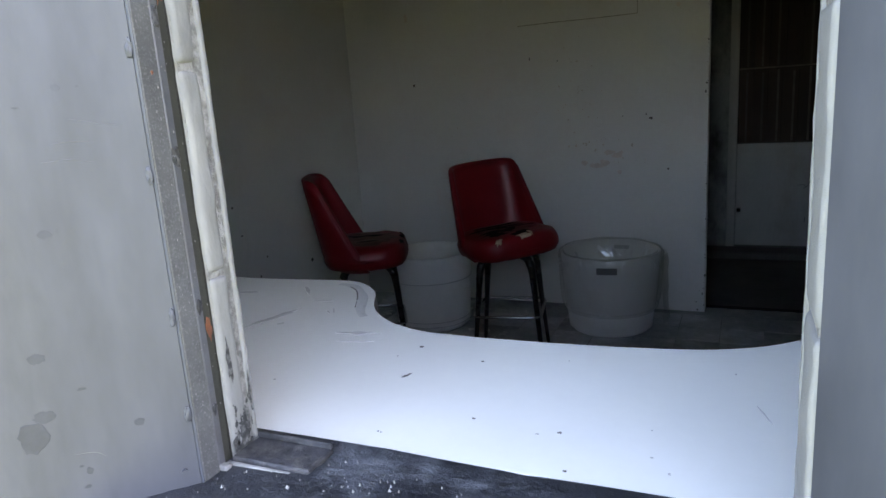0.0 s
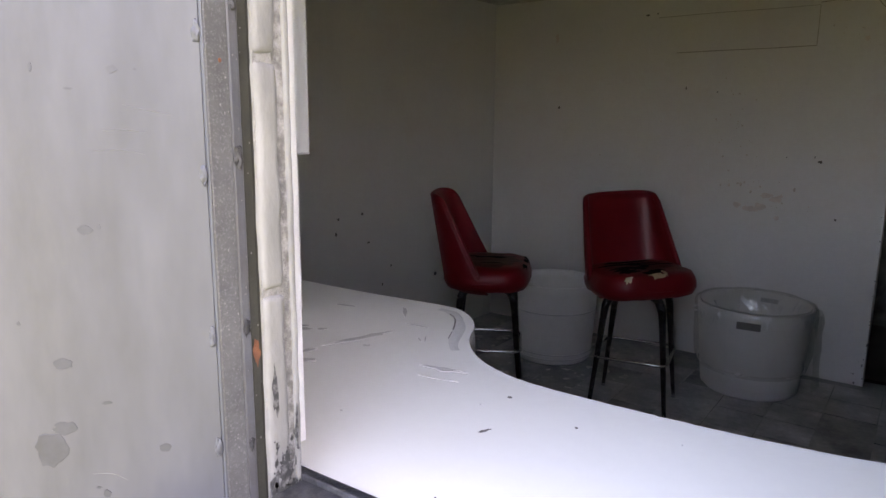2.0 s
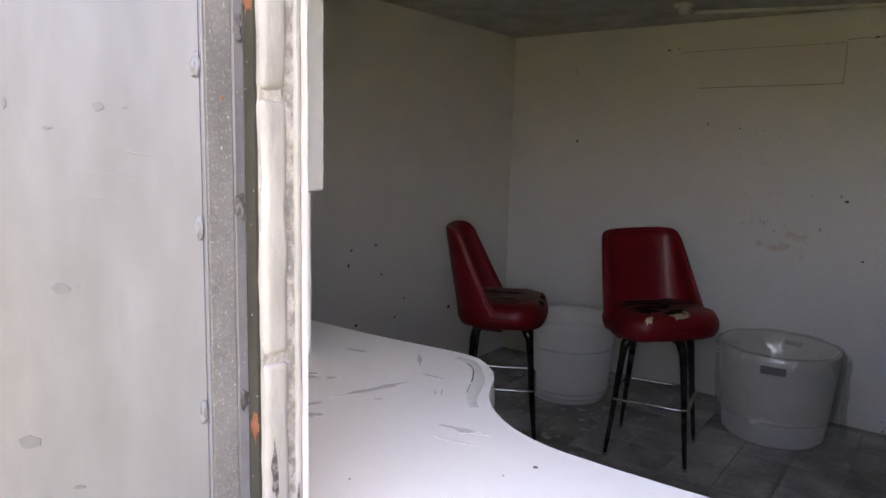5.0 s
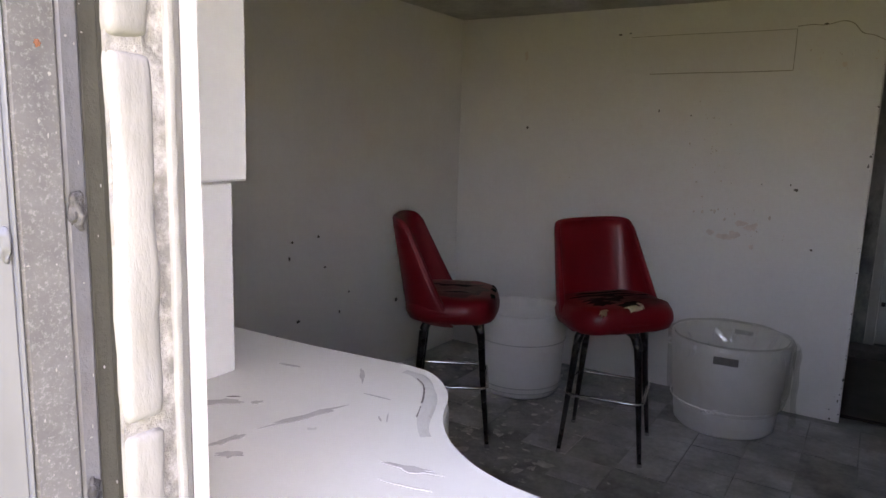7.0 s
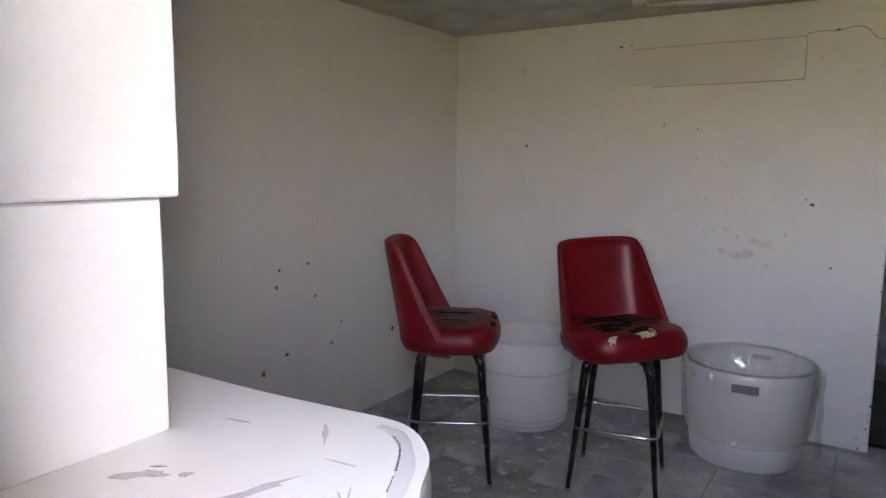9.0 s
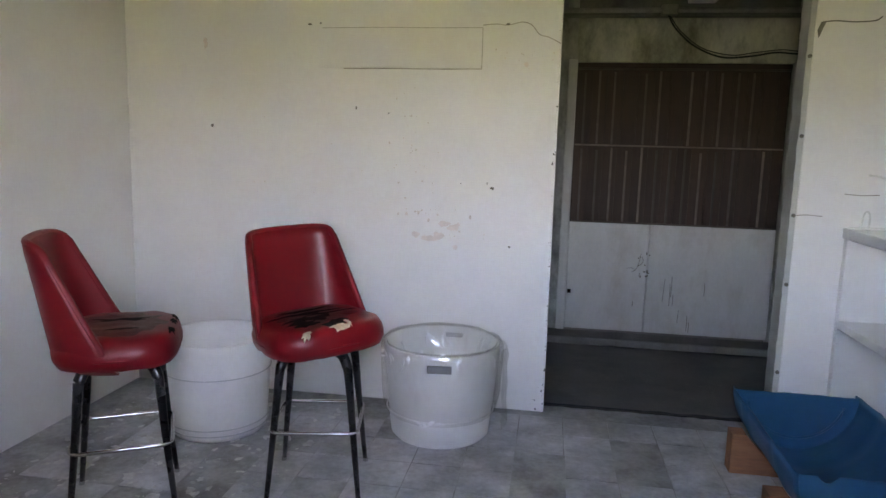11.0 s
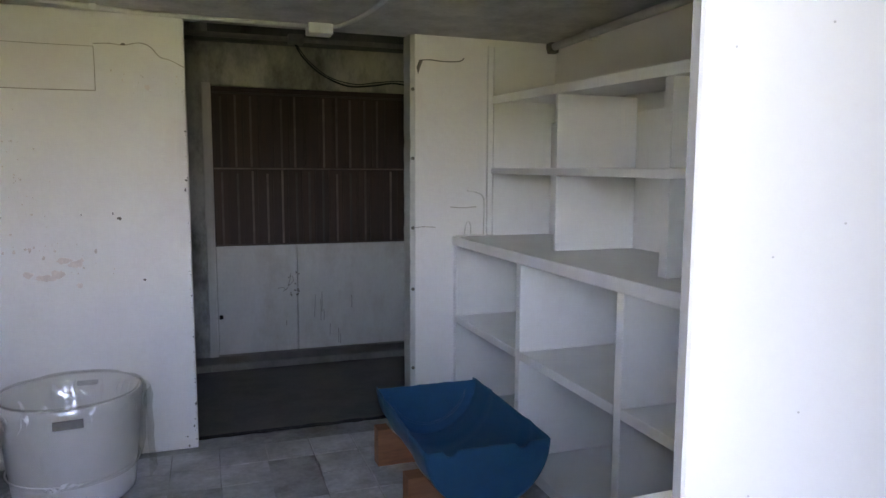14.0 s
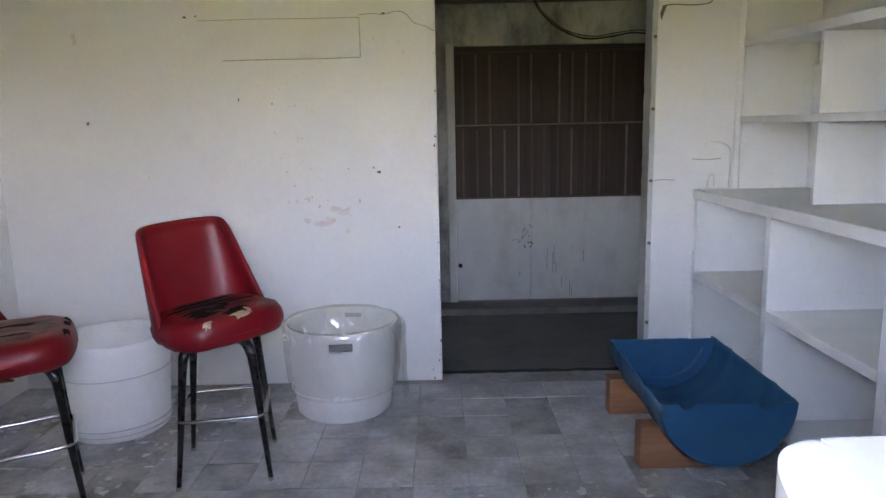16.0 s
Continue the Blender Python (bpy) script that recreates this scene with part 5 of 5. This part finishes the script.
        part("film_tail", bm, M_FILM, th, "loose hanging tail of clear plastic", True)
    else:
        for z in (h * 0.66, h * 0.14, h * 0.08):
            ring_at(z, 0.0025, 0.0035, "band", M_TUBLINE, "thin grey moulded band")
    return th


tub(pose(-0.640, 4.268, 0), 0.244, 0.289, 0.474, "white plastic tub lined with clear plastic film", True)
tub(pose(-1.735, 4.085, 0), 0.232, 0.262, 0.480, "plain white plastic tub with moulded bands", False)

# ---------------------------------------------------------------- half drum on its cradle
R = 0.276
trough = empty("half_drum", "blue plastic drum cut in half lengthwise, open upwards", "half drum", pose(1.020, 3.855, 0.335, 0, 0, -0.9))
LEN = 0.905

bm = bmesh.new()
stations = []
for k in range(25):
    y = -LEN / 2 + LEN * k / 24
    rib = 0.010 * (math.exp(-((y - 0.24) / 0.022) ** 2) + math.exp(-((y + 0.24) / 0.022) ** 2))
    end = 0.006 * (max(0, abs(y) - LEN / 2 + 0.04) / 0.04) ** 2
    stations.append((y, R + rib - end))
outer, inner = [], []
for y, r in stations:
    for store, rr in ((outer, r), (inner, r - 0.006)):
        store.append([bm.verts.new((rr * math.cos(math.pi + math.pi * i / 28), y, rr * math.sin(math.pi + math.pi * i / 28)
                                    + (0.004 * noise.noise((y * 5, i, 0)) if i in (0, 28) else 0))) for i in range(29)])
for store in (outer, inner):
    for p, q in zip(store, store[1:]):
        for i in range(28):
            bm.faces.new((p[i], p[i + 1], q[i + 1], q[i]))
for i in (0, 28):
    for k in range(24):
        bm.faces.new((outer[k][i], outer[k + 1][i], inner[k + 1][i], inner[k][i]))
for k in (0, 24):
    for i in range(28):
        bm.faces.new((outer[k][i], outer[k][i + 1], inner[k][i + 1], inner[k][i]))
part("shell", bm, M_BLUE, trough, "ribbed blue plastic shell", True)


def end_cap(y, notches):
    """A half-round end with a rough sawn top edge and bung notches."""
    re = R - 0.007
    pts = [(re * math.cos(math.pi + math.pi * i / 28), re * math.sin(math.pi + math.pi * i / 28)) for i in range(29)]
    top_edge = []
    n = 40
    for i in range(1, n):
        x = re - 2 * re * i / n
        z = 0.003 * noise.noise((x * 20, 1, y)) - 0.004
        for c in notches:
            if abs(x - c) < 0.026:
                z -= math.sqrt(max(0, 0.026 ** 2 - (x - c) ** 2)) * 0.9
        top_edge.append((x, z))
    b2 = bmesh.new()
    ring = pts + top_edge
    fr = [b2.verts.new((x, y - 0.004, z)) for x, z in ring]
    bk = [b2.verts.new((x, y + 0.004, z)) for x, z in ring]
    b2.faces.new(fr)
    b2.faces.new(bk[::-1])
    for i in range(len(ring)):
        j = (i + 1) % len(ring)
        b2.faces.new((fr[i], bk[i], bk[j], fr[j]))
    return b2


part("end_cap", end_cap(-LEN / 2 + 0.012, (-0.17, 0.145)), M_BLUE, trough, "sawn end with two bung notches")
part("end_cap", end_cap(LEN / 2 - 0.03, ()), M_BLUE, trough, "closed far end")
part("end_groove", tube([(0.215 * math.cos(math.pi + math.pi * (0.08 + 0.84 * i / 20)), LEN / 2 - 0.036, 0.215 * math.sin(math.pi + math.pi * (0.08 + 0.84 * i / 20))) for i in range(21)], 0.006, 6), M_BLUE, trough, "moulded ring of the drum end", True)


def cradle(y, x0, x1, h, seed):
    """A sawn timber board with a hollow that carries the drum."""
    pts = [(x0, 0.0), (x0, h)]
    cx, cz, rr = 1.020, 0.335, R + 0.013
    a0 = math.pi + math.asin((cz - h) / rr)
    a1 = 2 * math.pi - math.acos((x1 - cx) / rr)
    pts += [(cx + rr * math.cos(a0 + (a1 - a0) * i / 16), cz + rr * math.sin(a0 + (a1 - a0) * i / 16)) for i in range(17)]
    pts += [(x1, 0.0)]
    b2 = bmesh.new()
    f = [b2.verts.new((x, y, z)) for x, z in pts]
    k = [b2.verts.new((x, y + 0.085, z)) for x, z in pts]
    b2.faces.new(f)
    b2.faces.new(k[::-1])
    for i in range(len(pts)):
        j = (i + 1) % len(pts)
        b2.faces.new((f[i], k[i], k[j], f[j]))
    ob = part("timber_cradle", b2, M_WOOD)
    return tagged(ob, "reddish sawn timber cradle under the half drum", "timber block", "timber cradles")


cradle(3.53, 0.702, 1.17, 0.185, 1)
cradle(4.09, 0.712, 1.17, 0.185, 2)

# ---------------------------------------------------------------- floor tiles, worn and stained
TS = 0.2286
TX, TY = -0.022, 3.882
tile_mesh = {}
for i in range(-11, 6):
    for j in range(-5, 4):
        x, y = TX + i * TS, TY + j * TS
        rr = random.Random(i * 31 + j)
        if x < XL + 0.02 or x + TS > 1.28 or y + TS > 4.64 or y < 2.6 or rr.random() < 0.10:
            continue
        if y < 3.3 and rr.random() < 0.4:
            continue
        if x < -1.15 and rr.random() < 0.45:
            continue
        key = rr.randint(0, 3)
        if key not in tile_mesh:
            d = 0.0022 + 0.0006 * key
            bm = box(d, TS - d, d, TS - d, -0.003, 0.0004 + 0.0004 * key)
            tile_mesh[key] = mesh_of("tile", bm, M_TILE)
        ob = new("tile", tile_mesh[key])
        ob.parent = bpy.data.objects["floor"]
        ob.location = (x, y, 0)

# pale flaking residue, too fine to count
rnd = random.Random(77)
verts, faces = [], []
for k in range(1500):
    if k % 2 == 0:
        x, y = -2.35 + 1.15 * rnd.random(), 3.0 + 1.5 * rnd.random()
    else:
        x, y = -1.1 + 2.2 * rnd.random() ** 0.7, 2.6 + 0.95 * rnd.random() ** 1.2
    if x > 1.2:
        continue
    size = 0.003 + 0.034 * rnd.random() ** 4
    base, turn, squash, h = len(verts), math.pi * rnd.random(), 0.35 + 0.5 * rnd.random(), 0.0018 + 0.0012 * rnd.random()
    verts.append((x, y, h))
    n = 11
    for q in range(n):
        a = 2 * math.pi * q / n
        r = size * (1 + 0.9 * (rnd.random() - 0.5))
        u, v = r * math.cos(a), r * squash * math.sin(a)
        verts.append((x + u * math.cos(turn) - v * math.sin(turn), y + u * math.sin(turn) + v * math.cos(turn), 0.0003))
    for q in range(n):
        faces.append((base, base + 1 + q, base + 1 + (q + 1) % n))
me = bpy.data.meshes.new("floor_residue")
me.from_pydata(verts, [], faces)
me.materials.append(M_FLAKE)
tagged(new("floor_residue", me), "pale flaking residue scattered over the worn floor", "residue", "", "stuff")
